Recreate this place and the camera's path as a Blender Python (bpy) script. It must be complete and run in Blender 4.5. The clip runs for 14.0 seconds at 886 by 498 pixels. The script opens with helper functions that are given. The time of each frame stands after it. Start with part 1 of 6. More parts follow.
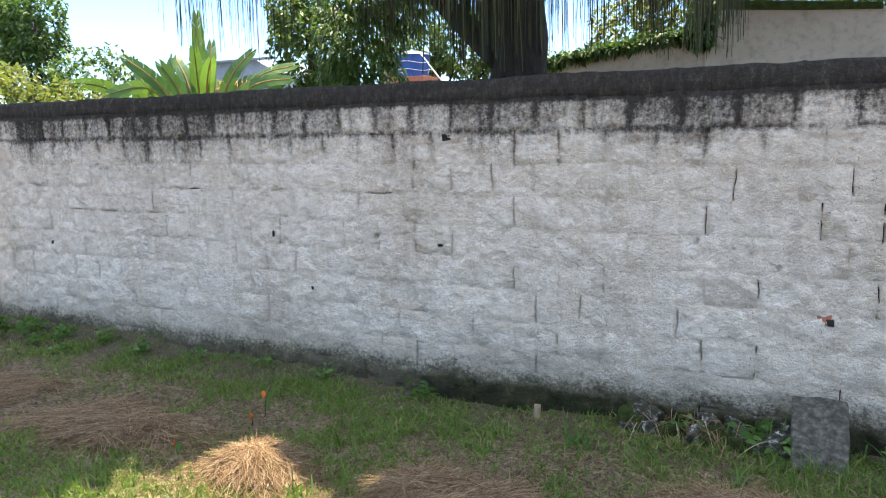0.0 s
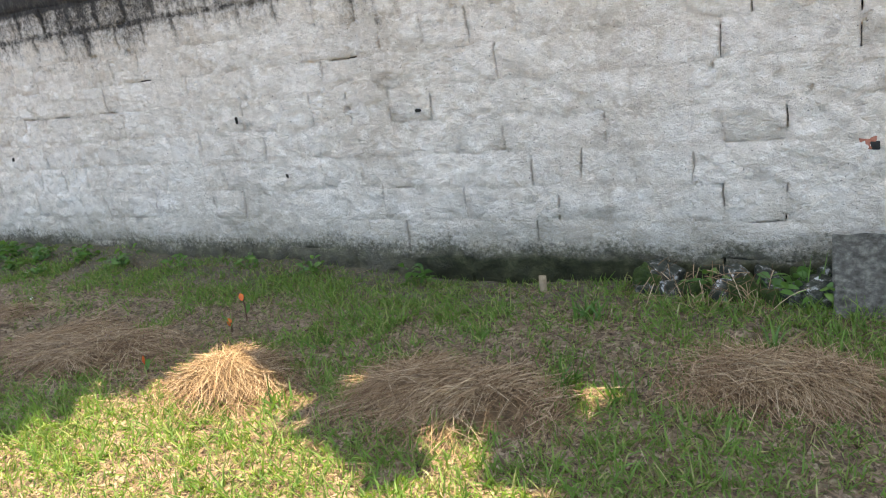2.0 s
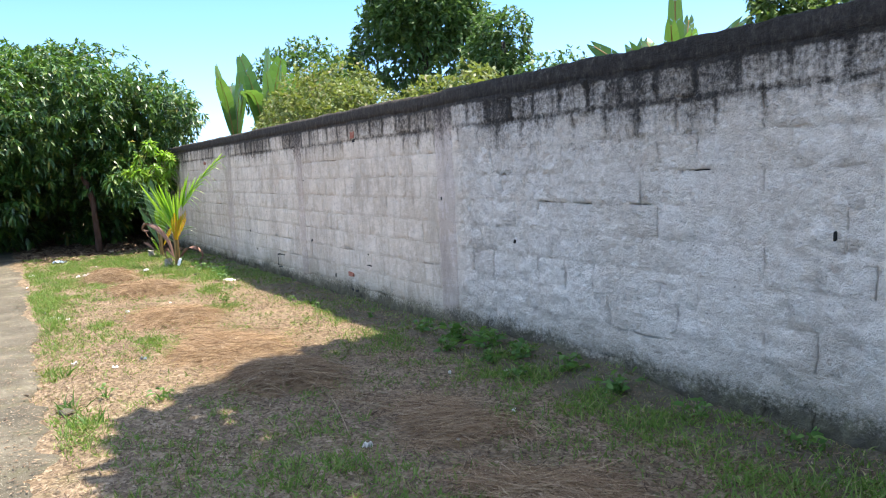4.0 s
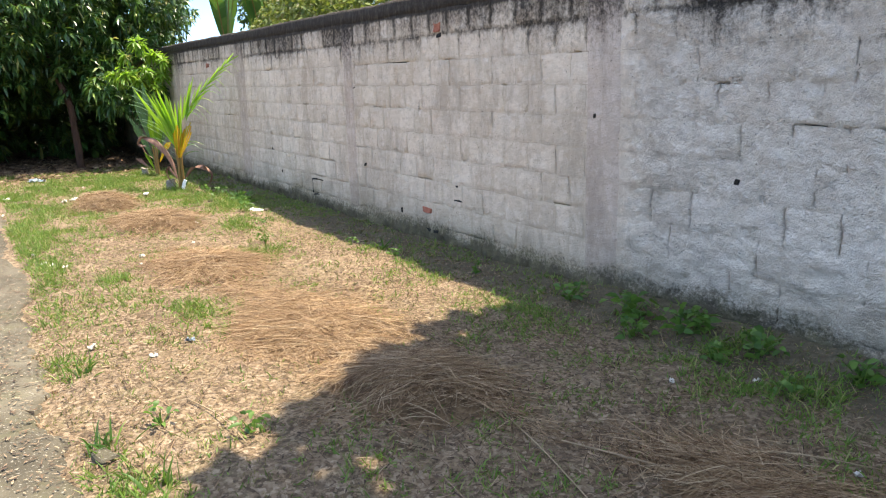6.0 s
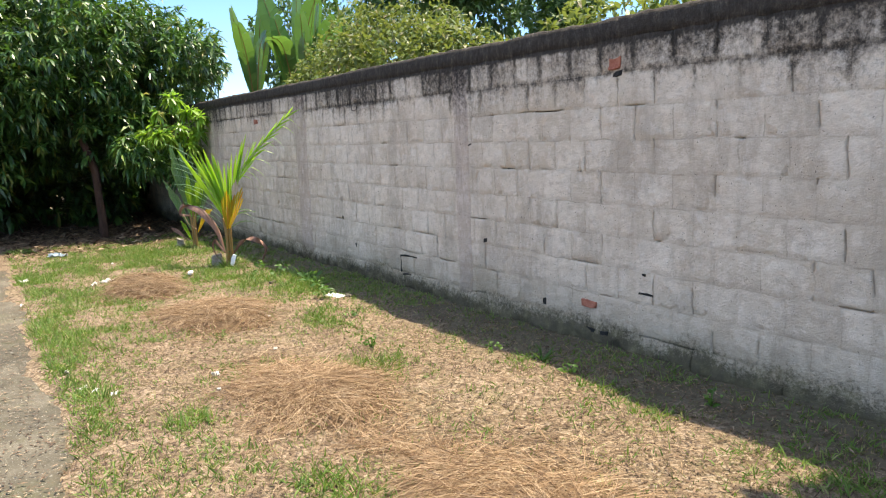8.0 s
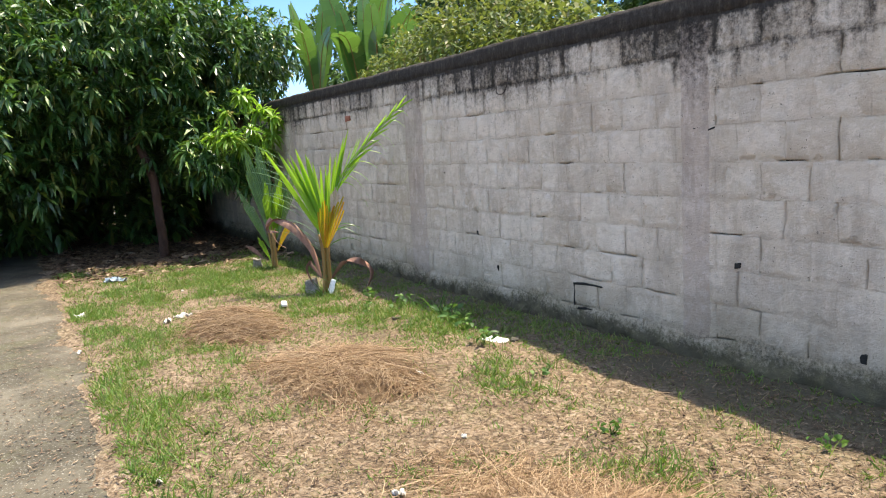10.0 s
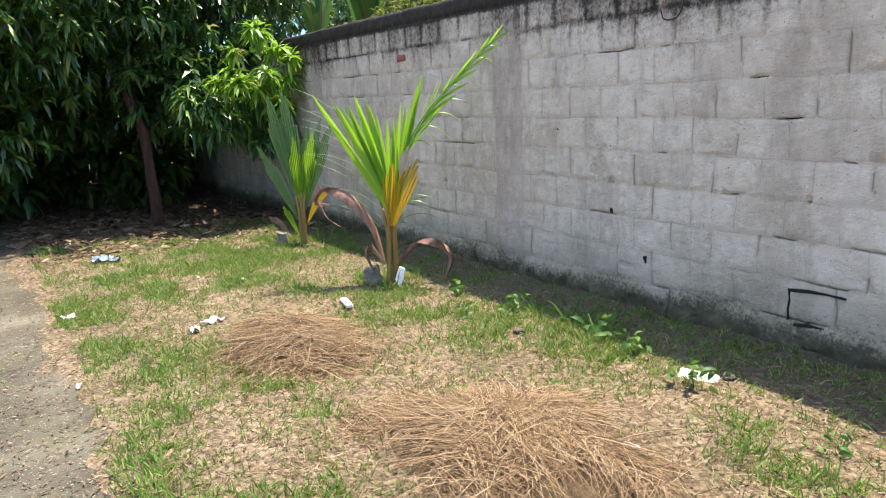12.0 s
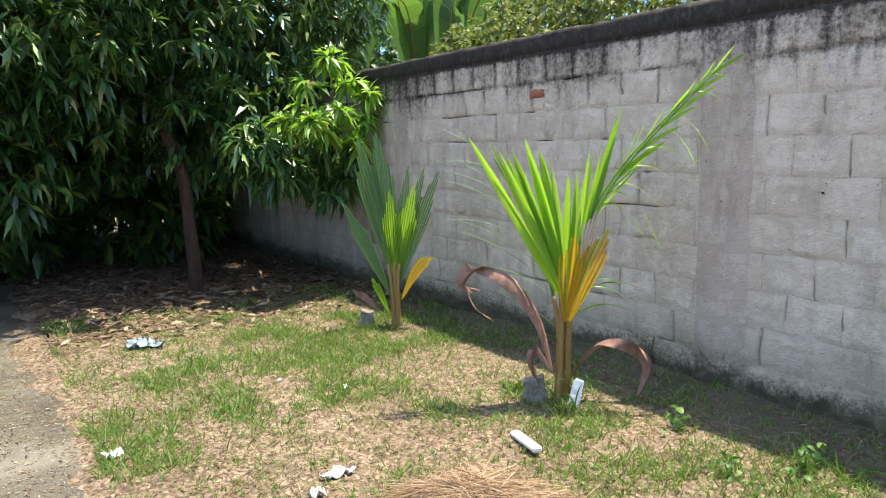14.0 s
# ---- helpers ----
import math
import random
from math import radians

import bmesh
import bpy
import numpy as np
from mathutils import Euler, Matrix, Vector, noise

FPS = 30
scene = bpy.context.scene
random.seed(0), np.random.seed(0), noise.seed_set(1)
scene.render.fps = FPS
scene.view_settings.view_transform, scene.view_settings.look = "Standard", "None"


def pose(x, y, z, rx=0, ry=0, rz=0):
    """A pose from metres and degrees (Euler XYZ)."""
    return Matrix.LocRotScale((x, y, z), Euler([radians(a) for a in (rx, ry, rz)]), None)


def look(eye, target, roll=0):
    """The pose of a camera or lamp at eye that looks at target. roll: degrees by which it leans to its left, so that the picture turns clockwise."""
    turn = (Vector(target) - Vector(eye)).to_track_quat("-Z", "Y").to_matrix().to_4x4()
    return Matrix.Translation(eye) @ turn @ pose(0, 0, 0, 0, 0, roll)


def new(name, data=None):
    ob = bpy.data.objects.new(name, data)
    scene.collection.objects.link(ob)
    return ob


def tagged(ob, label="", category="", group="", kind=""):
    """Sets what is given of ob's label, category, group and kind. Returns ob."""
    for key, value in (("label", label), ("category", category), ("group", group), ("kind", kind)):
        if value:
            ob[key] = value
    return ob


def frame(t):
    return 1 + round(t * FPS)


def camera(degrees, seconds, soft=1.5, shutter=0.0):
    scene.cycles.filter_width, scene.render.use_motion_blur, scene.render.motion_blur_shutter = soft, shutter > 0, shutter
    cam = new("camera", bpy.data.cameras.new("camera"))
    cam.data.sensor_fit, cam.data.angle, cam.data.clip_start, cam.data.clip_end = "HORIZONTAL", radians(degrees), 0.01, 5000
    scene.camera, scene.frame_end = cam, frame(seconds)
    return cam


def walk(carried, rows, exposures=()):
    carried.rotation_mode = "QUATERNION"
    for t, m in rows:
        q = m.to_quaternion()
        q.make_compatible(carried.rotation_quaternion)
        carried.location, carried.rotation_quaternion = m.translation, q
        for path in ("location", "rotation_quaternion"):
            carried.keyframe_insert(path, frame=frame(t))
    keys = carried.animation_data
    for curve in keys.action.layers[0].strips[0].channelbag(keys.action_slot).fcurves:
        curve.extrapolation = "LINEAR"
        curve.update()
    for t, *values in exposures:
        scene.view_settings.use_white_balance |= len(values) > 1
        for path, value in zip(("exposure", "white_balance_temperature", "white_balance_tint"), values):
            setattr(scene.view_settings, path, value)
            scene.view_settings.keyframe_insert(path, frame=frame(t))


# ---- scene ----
cam = camera(61.2, 14.0, soft=1.15)
PATH = [
    (0, (-0.14, 0.184, 1.721), (-1.035, 1.946, 1.414), -1.1),
    (0.5, (-0.209, 0.203, 1.683), (-1.148, 1.906, 1.216), -7.1),
    (1, (-0.226, 0.516, 1.528), (-1.208, 2.197, 1.069), -2.5),
    (1.5, (-0.143, 0.702, 1.508), (-1.097, 2.393, 1.03), -5.3),
    (2, (-0.187, 0.757, 1.515), (-1.126, 2.416, 0.91), -8.1),
    (2.5, (-0.446, 0.913, 1.441), (-1.556, 2.477, 0.876), -4.4),
    (3, (-0.773, 1.172, 1.434), (-2.192, 2.523, 1.032), -5.8),
    (3.5, (-1.264, 1.235, 1.421), (-2.922, 2.326, 1.177), -3.3),
    (3.7, (-1.461, 1.259, 1.418), (-3.169, 2.277, 1.205), -3.0),
    (5.8, (-3.743, 1.207, 1.408), (-5.397, 2.255, 1.0), -1.9),
    (6, (-3.956, 1.207, 1.398), (-5.602, 2.248, 0.944), -1.7),
    (6.5, (-4.466, 1.148, 1.398), (-6.118, 2.166, 0.915), -0.7),
    (7, (-4.946, 1.117, 1.437), (-6.61, 2.151, 1.036), -2.5),
    (7.2, (-5.156, 1.125, 1.445), (-6.827, 2.167, 1.095), -3.1),
    (9.3, (-7.399, 1.254, 1.298), (-9.079, 2.298, 1.004), -1.7),
    (9.5, (-7.627, 1.244, 1.291), (-9.331, 2.25, 1.003), -2.1),
    (10, (-8.111, 1.203, 1.294), (-9.833, 2.181, 1.015), -3.3),
    (10.5, (-8.644, 1.197, 1.293), (-10.364, 2.183, 1.037), -4.2),
    (11, (-9.149, 1.188, 1.289), (-10.861, 2.184, 1.006), -2.8),
    (11.5, (-9.632, 1.2, 1.302), (-11.327, 2.206, 0.959), -1.8),
    (12, (-10.088, 1.196, 1.297), (-11.753, 2.228, 0.893), -2.6),
    (12.5, (-10.541, 1.21, 1.298), (-12.185, 2.286, 0.926), -3.8),
    (13, (-11.055, 1.183, 1.266), (-12.673, 2.309, 0.927), -0.8),
    (13.5, (-11.546, 1.178, 1.309), (-13.161, 2.318, 1.005), -0.9),
    (14, (-12.038, 1.148, 1.32), (-13.71, 2.209, 1.035), -1.4),
]
EXPOSURES = [(0.0, 3.12, 8300, 7.5), (1.5, 3.35, 9000, 8), (2.5, 3.4, 8900, 7.5), (3.7, 2.86, 7100, 7.5), (6.0, 2.78, 7800, 8), (9.5, 2.5, 7500, 8), (12.0, 2.62, 7200, 7.5), (14.0, 2.68, 7100, 7.5)]
SKY, SUN = 0.15, 2.0
walk(cam, [(t, look(eye, target, roll)) for t, eye, target, roll in PATH], EXPOSURES)

# ---- light: high sun from behind the wall, clear sky ----
SUN_EL = 73.2
w = bpy.data.worlds.new("world")
scene.world = w
w.use_nodes = True
wn = w.node_tree
sky = wn.nodes.new("ShaderNodeTexSky")
sky.sky_type = "NISHITA"
sky.sun_disc = False
sky.sun_elevation = radians(SUN_EL)
sky.sun_rotation = 0.0
sky.dust_density = 0.1
sky.air_density = 1.0
sky.ozone_density = 2.0
sky.altitude = 3500.0
bg = wn.nodes["Background"]
bg.inputs["Strength"].default_value = SKY
rich = wn.nodes.new("ShaderNodeHueSaturation")
rich.inputs["Saturation"].default_value = 0.72
wn.links.new(sky.outputs["Color"], rich.inputs["Color"])
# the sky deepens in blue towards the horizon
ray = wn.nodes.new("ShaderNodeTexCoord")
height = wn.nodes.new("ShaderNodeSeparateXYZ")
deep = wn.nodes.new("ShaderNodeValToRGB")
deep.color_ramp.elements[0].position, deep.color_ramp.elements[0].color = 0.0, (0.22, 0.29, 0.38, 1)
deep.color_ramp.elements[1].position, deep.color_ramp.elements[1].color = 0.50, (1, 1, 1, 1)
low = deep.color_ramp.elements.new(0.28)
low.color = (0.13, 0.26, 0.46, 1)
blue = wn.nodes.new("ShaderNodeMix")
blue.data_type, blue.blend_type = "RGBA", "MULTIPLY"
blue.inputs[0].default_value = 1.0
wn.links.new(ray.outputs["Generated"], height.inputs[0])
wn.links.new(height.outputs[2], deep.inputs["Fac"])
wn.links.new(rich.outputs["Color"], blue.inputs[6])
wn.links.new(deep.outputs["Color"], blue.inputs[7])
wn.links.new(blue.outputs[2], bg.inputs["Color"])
sun_data = bpy.data.lights.new("sun", "SUN")
sun_data.energy = SUN
sun_data.angle = radians(0.55)
sun_data.color = (1.0, 0.95, 0.86)
sun = new("sun", sun_data)
sun.matrix_world = look((0.0, 20 * math.cos(radians(SUN_EL)), 20 * math.sin(radians(SUN_EL))), (0, 0, 0))

rng = np.random.default_rng(7)


# ---- materials ----
class Nodes:
    """Short hand for building a node tree."""

    def __init__(self, name):
        self.m = bpy.data.materials.new(name)
        self.m.use_nodes = True
        self.t = self.m.node_tree
        self.p = self.t.nodes["Principled BSDF"]
        self.out = self.t.nodes["Material Output"]
        self.geo = self.t.nodes.new("ShaderNodeNewGeometry")
        self.sep = None

    def put(self, kind, **kw):
        n = self.t.nodes.new(kind)
        for k, v in kw.items():
            n.inputs[k].default_value = v
        return n

    def link(self, a, b):
        self.t.links.new(a, b)

    def vec(self, sx=1.0, sy=1.0, sz=1.0):
        n = self.put("ShaderNodeMapping")
        n.inputs["Scale"].default_value = (sx, sy, sz)
        self.link(self.geo.outputs["Position"], n.inputs["Vector"])
        return n.outputs["Vector"]

    def noise(self, scale, detail=4.0, rough=0.6, stretch=(1, 1, 1), distort=0.0):
        n = self.put("ShaderNodeTexNoise", Scale=scale, Detail=detail, Roughness=rough, Distortion=distort)
        self.link(self.vec(*stretch), n.inputs["Vector"])
        return n.outputs["Fac"]

    def ramp(self, fac, stops):
        n = self.put("ShaderNodeValToRGB")
        e = n.color_ramp.elements
        while len(e) < len(stops):
            e.new(0.5)
        for el, (pos, col) in zip(e, stops):
            el.position = pos
            el.color = (*col, 1) if len(col) == 3 else col
        self.link(fac, n.inputs["Fac"])
        return n.outputs["Color"]

    def band(self, v, a, b, lo=0.0, hi=1.0):
        n = self.put("ShaderNodeMapRange")
        n.interpolation_type = "SMOOTHSTEP"
        for k, val in zip(("From Min", "From Max", "To Min", "To Max"), (a, b, lo, hi)):
            n.inputs[k].default_value = val
        self.link(v, n.inputs["Value"])
        return n.outputs["Result"]

    def math(self, op, a, b):
        n = self.put("ShaderNodeMath")
        n.operation = op
        for i, v in enumerate((a, b)):
            if isinstance(v, (int, float)):
                n.inputs[i].default_value = v
            else:
                self.link(v, n.inputs[i])
        return n.outputs[0]

    def mix(self, fac, a, b, blend="MIX"):
        n = self.put("ShaderNodeMix")
        n.data_type = "RGBA"
        n.blend_type = blend
        for sock, v in ((n.inputs[0], fac), (n.inputs[6], a), (n.inputs[7], b)):
            if isinstance(v, (int, float)):
                sock.default_value = v
            elif isinstance(v, tuple):
                sock.default_value = (*v, 1)
            else:
                self.link(v, sock)
        return n.outputs[2]

    def xyz(self, i):
        if self.sep is None:
            self.sep = self.put("ShaderNodeSeparateXYZ")
            self.link(self.geo.outputs["Position"], self.sep.inputs[0])
        return self.sep.outputs[i]

    def bump(self, height, strength, distance):
        n = self.put("ShaderNodeBump", Strength=strength, Distance=distance)
        self.link(height, n.inputs["Height"])
        self.link(n.outputs["Normal"], self.p.inputs["Normal"])

    def done(self, color, rough=0.85, spec=0.3):
        if isinstance(color, tuple):
            self.p.inputs["Base Color"].default_value = (*color, 1)
        else:
            self.link(color, self.p.inputs["Base Color"])
        self.p.inputs["Roughness"].default_value = rough
        self.p.inputs["Specular IOR Level"].default_value = spec
        return self.m


def wall_material(name="whitewashed_block", tint=(1.0, 0.945, 0.875), jointed=1.0):
    """Dirty whitewash over blocks: tones from block to block, soot-black mould hanging from the cap, damp along the foot."""
    n = Nodes(name)
    x, z = n.xyz(0), n.xyz(2)
    thick = n.band(x, -7.5, -7.0)  # the thick brushed coat of the eastern part
    thin = n.math("SUBTRACT", 1.0, thick)
    base = n.ramp(n.noise(0.9, 4, 0.55), [(0.3, (0.60, 0.545, 0.48)), (0.45, (0.68, 0.63, 0.57)), (0.6, (0.75, 0.71, 0.66)), (0.75, (0.80, 0.775, 0.74))])
    base = n.mix(n.band(x, -7.5, -6.9, 0.4, 0.0), base, (0.43, 0.395, 0.35))
    # courses of blocks, shifted by half a block in the panel between two pilasters
    bv = n.put("ShaderNodeCombineXYZ")
    half = n.math("MULTIPLY", n.math("MULTIPLY", n.math("GREATER_THAN", x, -11.2), n.math("LESS_THAN", x, -7.5)), -0.1475)
    wob_x = n.math("MULTIPLY", n.math("SUBTRACT", n.noise(7, 3), 0.5), 0.045)
    wob_z = n.math("MULTIPLY", n.math("SUBTRACT", n.noise(6, 3), 0.5), 0.04)
    n.link(n.math("ADD", n.math("ADD", n.math("ADD", x, 25.95), half), wob_x), bv.inputs[0])
    n.link(n.math("ADD", n.math("ADD", z, 20 * 0.206 - 1.926), wob_z), bv.inputs[1])

    def courses(mortar, smooth):
        bt = n.put("ShaderNodeTexBrick")
        for k, v in (("Scale", 1.0), ("Mortar Size", mortar), ("Mortar Smooth", smooth), ("Bias", 0.0), ("Brick Width", 0.295), ("Row Height", 0.206)):
            bt.inputs[k].default_value = v
        bt.inputs["Color1"].default_value = (0, 0, 0, 1)
        bt.inputs["Color2"].default_value = (1, 1, 1, 1)
        bt.inputs["Mortar"].default_value = (0.5, 0.5, 0.5, 1)
        n.link(bv.outputs[0], bt.inputs["Vector"])
        return bt

    narrow, wide = courses(0.007, 0.8), courses(0.04, 1.0)
    tone = n.put("ShaderNodeRGBToBW")
    n.link(courses(0.0, 0.0).outputs["Color"], tone.inputs[0])
    tone = tone.outputs[0]
    share = n.math("MULTIPLY", n.band(x, -7.5, -6.9, 0.62 * jointed, 0.3 * jointed), n.band(x, -13.2, -11.6, 0.6, 1.0))
    base = n.mix(n.math("MULTIPLY", n.band(tone, 0.35, 1.0, 0.0, 0.5), share), base, (0.74, 0.71, 0.675))
    base = n.mix(n.math("MULTIPLY", n.band(tone, 0.0, 0.55, 0.38, 0.0), share), base, (0.50, 0.455, 0.41))
    # worn paint inside the block, greyer towards its edges
    chalk = n.math("MULTIPLY", n.band(x, -7.5, -6.9, 0.7, 1.0), n.band(n.math("SUBTRACT", n.noise(6.5, 6, 0.7), n.math("MULTIPLY", wide.outputs["Fac"], 0.14)), 0.46, 0.55, 0.0, 0.5))
    base = n.mix(chalk, base, (0.82, 0.80, 0.775))
    base = n.mix(n.math("MULTIPLY", n.math("MULTIPLY", wide.outputs["Fac"], n.band(n.noise(3.0, 5, 0.7), 0.42, 0.66, 0.0, 0.42)), share), base, (0.44, 0.405, 0.365))
    lines = n.math("MULTIPLY", narrow.outputs["Fac"], n.band(n.noise(3.2, 5, 0.75), 0.42, 0.62, 0.0, 0.75))
    base = n.mix(n.math("MULTIPLY", lines, n.band(x, -7.5, -6.9, 0.7 * jointed, 0.22 * jointed)), base, (0.24, 0.21, 0.18))
    # scraped and brushed marks
    base = n.mix(n.math("MULTIPLY", n.band(n.noise(14, 6, 0.75, (1, 1, 1.6)), 0.53, 0.63, 0.0, 0.5), 1.0), base, (0.46, 0.415, 0.375))
    ridge = n.noise(24, 6, 0.7, (0.85, 1, 1.25), 0.5)
    base = n.mix(n.math("MULTIPLY", n.band(ridge, 0.54, 0.66, 0.0, 0.5), n.math("ADD", n.math("MULTIPLY", thick, 0.45), 0.15)), base, (0.44, 0.41, 0.385))
    base = n.mix(n.math("MULTIPLY", n.band(ridge, 0.36, 0.50, 0.7, 0.0), n.math("ADD", n.math("MULTIPLY", thick, 0.8), 0.1)), base, (0.88, 0.86, 0.83))
    # grey rain marks, bare clay in spots, pitted black specks
    rain = n.noise(1.9, 7, 0.75, (1.6, 1, 0.6))
    base = n.mix(n.math("MULTIPLY", n.band(rain, 0.46, 0.64, 0.0, 0.58), n.math("ADD", n.math("MULTIPLY", thin, 0.6), 0.4)), base, (0.37, 0.335, 0.30))
    base = n.mix(n.band(n.noise(4.2, 4, 0.7), 0.69, 0.76, 0.0, 0.35), base, (0.44, 0.27, 0.20))
    base = n.mix(n.band(n.noise(52, 4, 0.65), 0.655, 0.70, 0.0, 0.8), base, (0.10, 0.09, 0.08))
    # mould: black on the cap, running down the joints of the upper courses
    streak = n.noise(5.0, 6, 0.75, (2.4, 1, 0.22))
    broad = n.noise(0.8, 4, 0.6, (1, 1, 0.5))
    dots = n.noise(34, 6, 0.8)
    m = n.math("MULTIPLY", n.band(z, 1.30, 1.95), 0.80)
    m = n.math("ADD", m, n.math("MULTIPLY", n.math("MULTIPLY", wide.outputs["Fac"], n.band(z, 1.45, 1.68)), 0.24 * jointed))
    m = n.math("ADD", m, n.math("MULTIPLY", n.math("SUBTRACT", streak, 0.5), 0.8))
    m = n.math("ADD", m, n.math("MULTIPLY", n.math("SUBTRACT", broad, 0.5), 1.5))
    m = n.math("ADD", m, n.math("MULTIPLY", n.math("SUBTRACT", dots, 0.5), 1.5))
    m = n.math("SUBTRACT", m, n.math("MULTIPLY", n.math("MULTIPLY", tone, n.band(z, 1.93, 1.90)), 0.2 * jointed))
    m = n.math("ADD", m, n.math("MULTIPLY", n.band(z, 1.88, 1.965), 0.75))
    m = n.math("MULTIPLY", n.band(m, 0.20, 0.98), n.band(z, 1.15, 1.5))
    mould = n.ramp(n.noise(24, 6, 0.8, (1.2, 1, 0.6)), [(0.34, (0.012, 0.012, 0.012)), (0.5, (0.03, 0.029, 0.029)), (0.62, (0.06, 0.057, 0.055)), (0.74, (0.17, 0.16, 0.15))])
    base = n.mix(n.math("MULTIPLY", m, 0.975), base, mould)
    # foot: a brownish damp rise, black-green specks thickening towards the earth
    foot = n.math("SUBTRACT", z, n.math("MULTIPLY", x, 0.0065))
    rise = n.math("SUBTRACT", foot, n.math("MULTIPLY", n.noise(1.6, 5, 0.65), 0.55))
    base = n.mix(n.band(rise, -0.28, 0.22, 0.68, 0.0), base, (0.25, 0.232, 0.18))
    specks = n.math("SUBTRACT", foot, n.math("ADD", n.math("MULTIPLY", n.noise(2.2, 4, 0.6), 0.30), n.math("MULTIPLY", n.noise(42, 6, 0.8), 0.42)))
    mossy = n.ramp(n.noise(9, 4, 0.7), [(0.35, (0.03, 0.03, 0.022)), (0.55, (0.06, 0.062, 0.034)), (0.68, (0.12, 0.12, 0.07)), (0.8, (0.2, 0.19, 0.14))])
    base = n.mix(n.band(specks, -0.30, -0.15, 0.85, 0.0), base, mossy)
    # mossy footing laid bare below the wash at the eastern end
    bare = n.band(n.math("SUBTRACT", foot, n.math("MULTIPLY", n.noise(7, 5, 0.7), 0.12)), -0.03, 0.02, 0.95, 0.0)
    base = n.mix(n.math("MULTIPLY", bare, n.band(x, -3.0, -2.2)), base, n.mix(0.5, mossy, (0.02, 0.028, 0.010)))
    base = n.mix(1.0, base, tint, "MULTIPLY")
    # warmer to the west: bounce off the sunlit ground put into the paint
    base = n.mix(n.band(x, -7.9, -6.8, 1.0, 0.25), base, n.mix(1.0, base, (1.0, 0.93, 0.85), "MULTIPLY"))
    rough = n.math("ADD", n.noise(34, 5, 0.75), n.math("MULTIPLY", n.noise(120, 2, 0.6), 0.4))
    rough = n.math("ADD", rough, n.math("MULTIPLY", ridge, n.math("MULTIPLY", thick, 0.9)))
    rough = n.math("MULTIPLY", rough, n.math("ADD", n.math("MULTIPLY", thick, 0.6), 0.4))
    n.bump(n.math("SUBTRACT", rough, n.math("MULTIPLY", n.math("MULTIPLY", wide.outputs["Fac"], n.noise(1.7, 3)), 0.14 * jointed)), 1.0, 0.03)
    return n.done(base, 0.93, 0.15)


def stain_material(name, stops, scale, bump=0.5, dist=0.01, rough=0.9, detail=5, stretch=(1, 1, 1), spec=0.25):
    n = Nodes(name)
    c = n.ramp(n.noise(scale, detail, 0.65, stretch), stops)
    c = n.mix(n.band(n.noise(scale * 9, 3, 0.6), 0.45, 0.75, 0, 0.35), c, tuple(0.45 * v for v in stops[0][1]))
    n.bump(n.noise(scale * 11, 4, 0.7), bump, dist)
    return n.done(c, rough, spec)


def island_material(name, stops, rough=0.6, spec=0.35, through_light=0.0, grain=(30, 0.25), tint=(0.5, 0.8, 0.15)):
    """Colour varied from piece to piece, with a little grain; leaves let light through."""
    n = Nodes(name)
    c = n.ramp(n.geo.outputs["Random Per Island"], stops)
    c = n.mix(n.band(n.noise(grain[0], 3, 0.6), 0.4, 0.7, 0, grain[1]), c, tuple(0.5 * v for v in stops[0][1]))
    m = n.done(c, rough, spec)
    if through_light:
        tr = n.put("ShaderNodeBsdfTranslucent")
        n.link(n.mix(0.6, c, tint, "MIX"), tr.inputs["Color"])
        mx = n.put("ShaderNodeMixShader")
        mx.inputs[0].default_value = through_light
        n.link(n.p.outputs[0], mx.inputs[1])
        n.link(tr.outputs[0], mx.inputs[2])
        n.link(mx.outputs[0], n.out.inputs["Surface"])
    return m


def ground_material():
    n = Nodes("trodden_earth")
    c = n.ramp(n.noise(1.3, 6, 0.65), [(0.3, (0.13, 0.092, 0.06)), (0.45, (0.22, 0.16, 0.108)), (0.58, (0.31, 0.23, 0.16)), (0.72, (0.39, 0.295, 0.215))])
    c = n.mix(n.band(n.noise(3.1, 5, 0.7), 0.48, 0.64, 0, 0.5), c, (0.14, 0.15, 0.065))
    c = n.mix(n.band(n.noise(26, 6, 0.8), 0.40, 0.58, 0, 0.85), c, (0.062, 0.045, 0.03))
    c = n.mix(n.band(n.noise(70, 3, 0.6), 0.6, 0.72, 0, 0.5), c, (0.46, 0.37, 0.25))
    vo = n.put("ShaderNodeTexVoronoi", Scale=58.0)
    n.link(n.vec(1, 1, 0.3), vo.inputs["Vector"])
    chan = n.put("ShaderNodeSeparateColor")
    n.link(vo.outputs["Color"], chan.inputs[0])
    bits = n.ramp(chan.outputs[0], [(0.0, (0.06, 0.04, 0.025)), (0.35, (0.16, 0.108, 0.066)), (0.7, (0.29, 0.205, 0.13)), (1.0, (0.44, 0.345, 0.25))])
    c = n.mix(n.band(n.noise(5.0, 4, 0.7), 0.36, 0.6, 0.2, 0.6), c, bits)
    # bare damp soil along the wall's foot, with the shaded strip painted into it
    darkening = n.math("ADD", n.xyz(1), n.math("MULTIPLY", n.noise(2.0, 4, 0.6), 0.5))
    c = n.mix(n.band(darkening, 4.15, 4.6, 0, 0.8), c, (0.085, 0.08, 0.055))
    n.bump(n.math("ADD", n.noise(38, 6, 0.75), n.math("MULTIPLY", n.noise(9, 4, 0.6), 1.5)), 0.9, 0.02)
    return n.done(c, 0.95, 0.15)


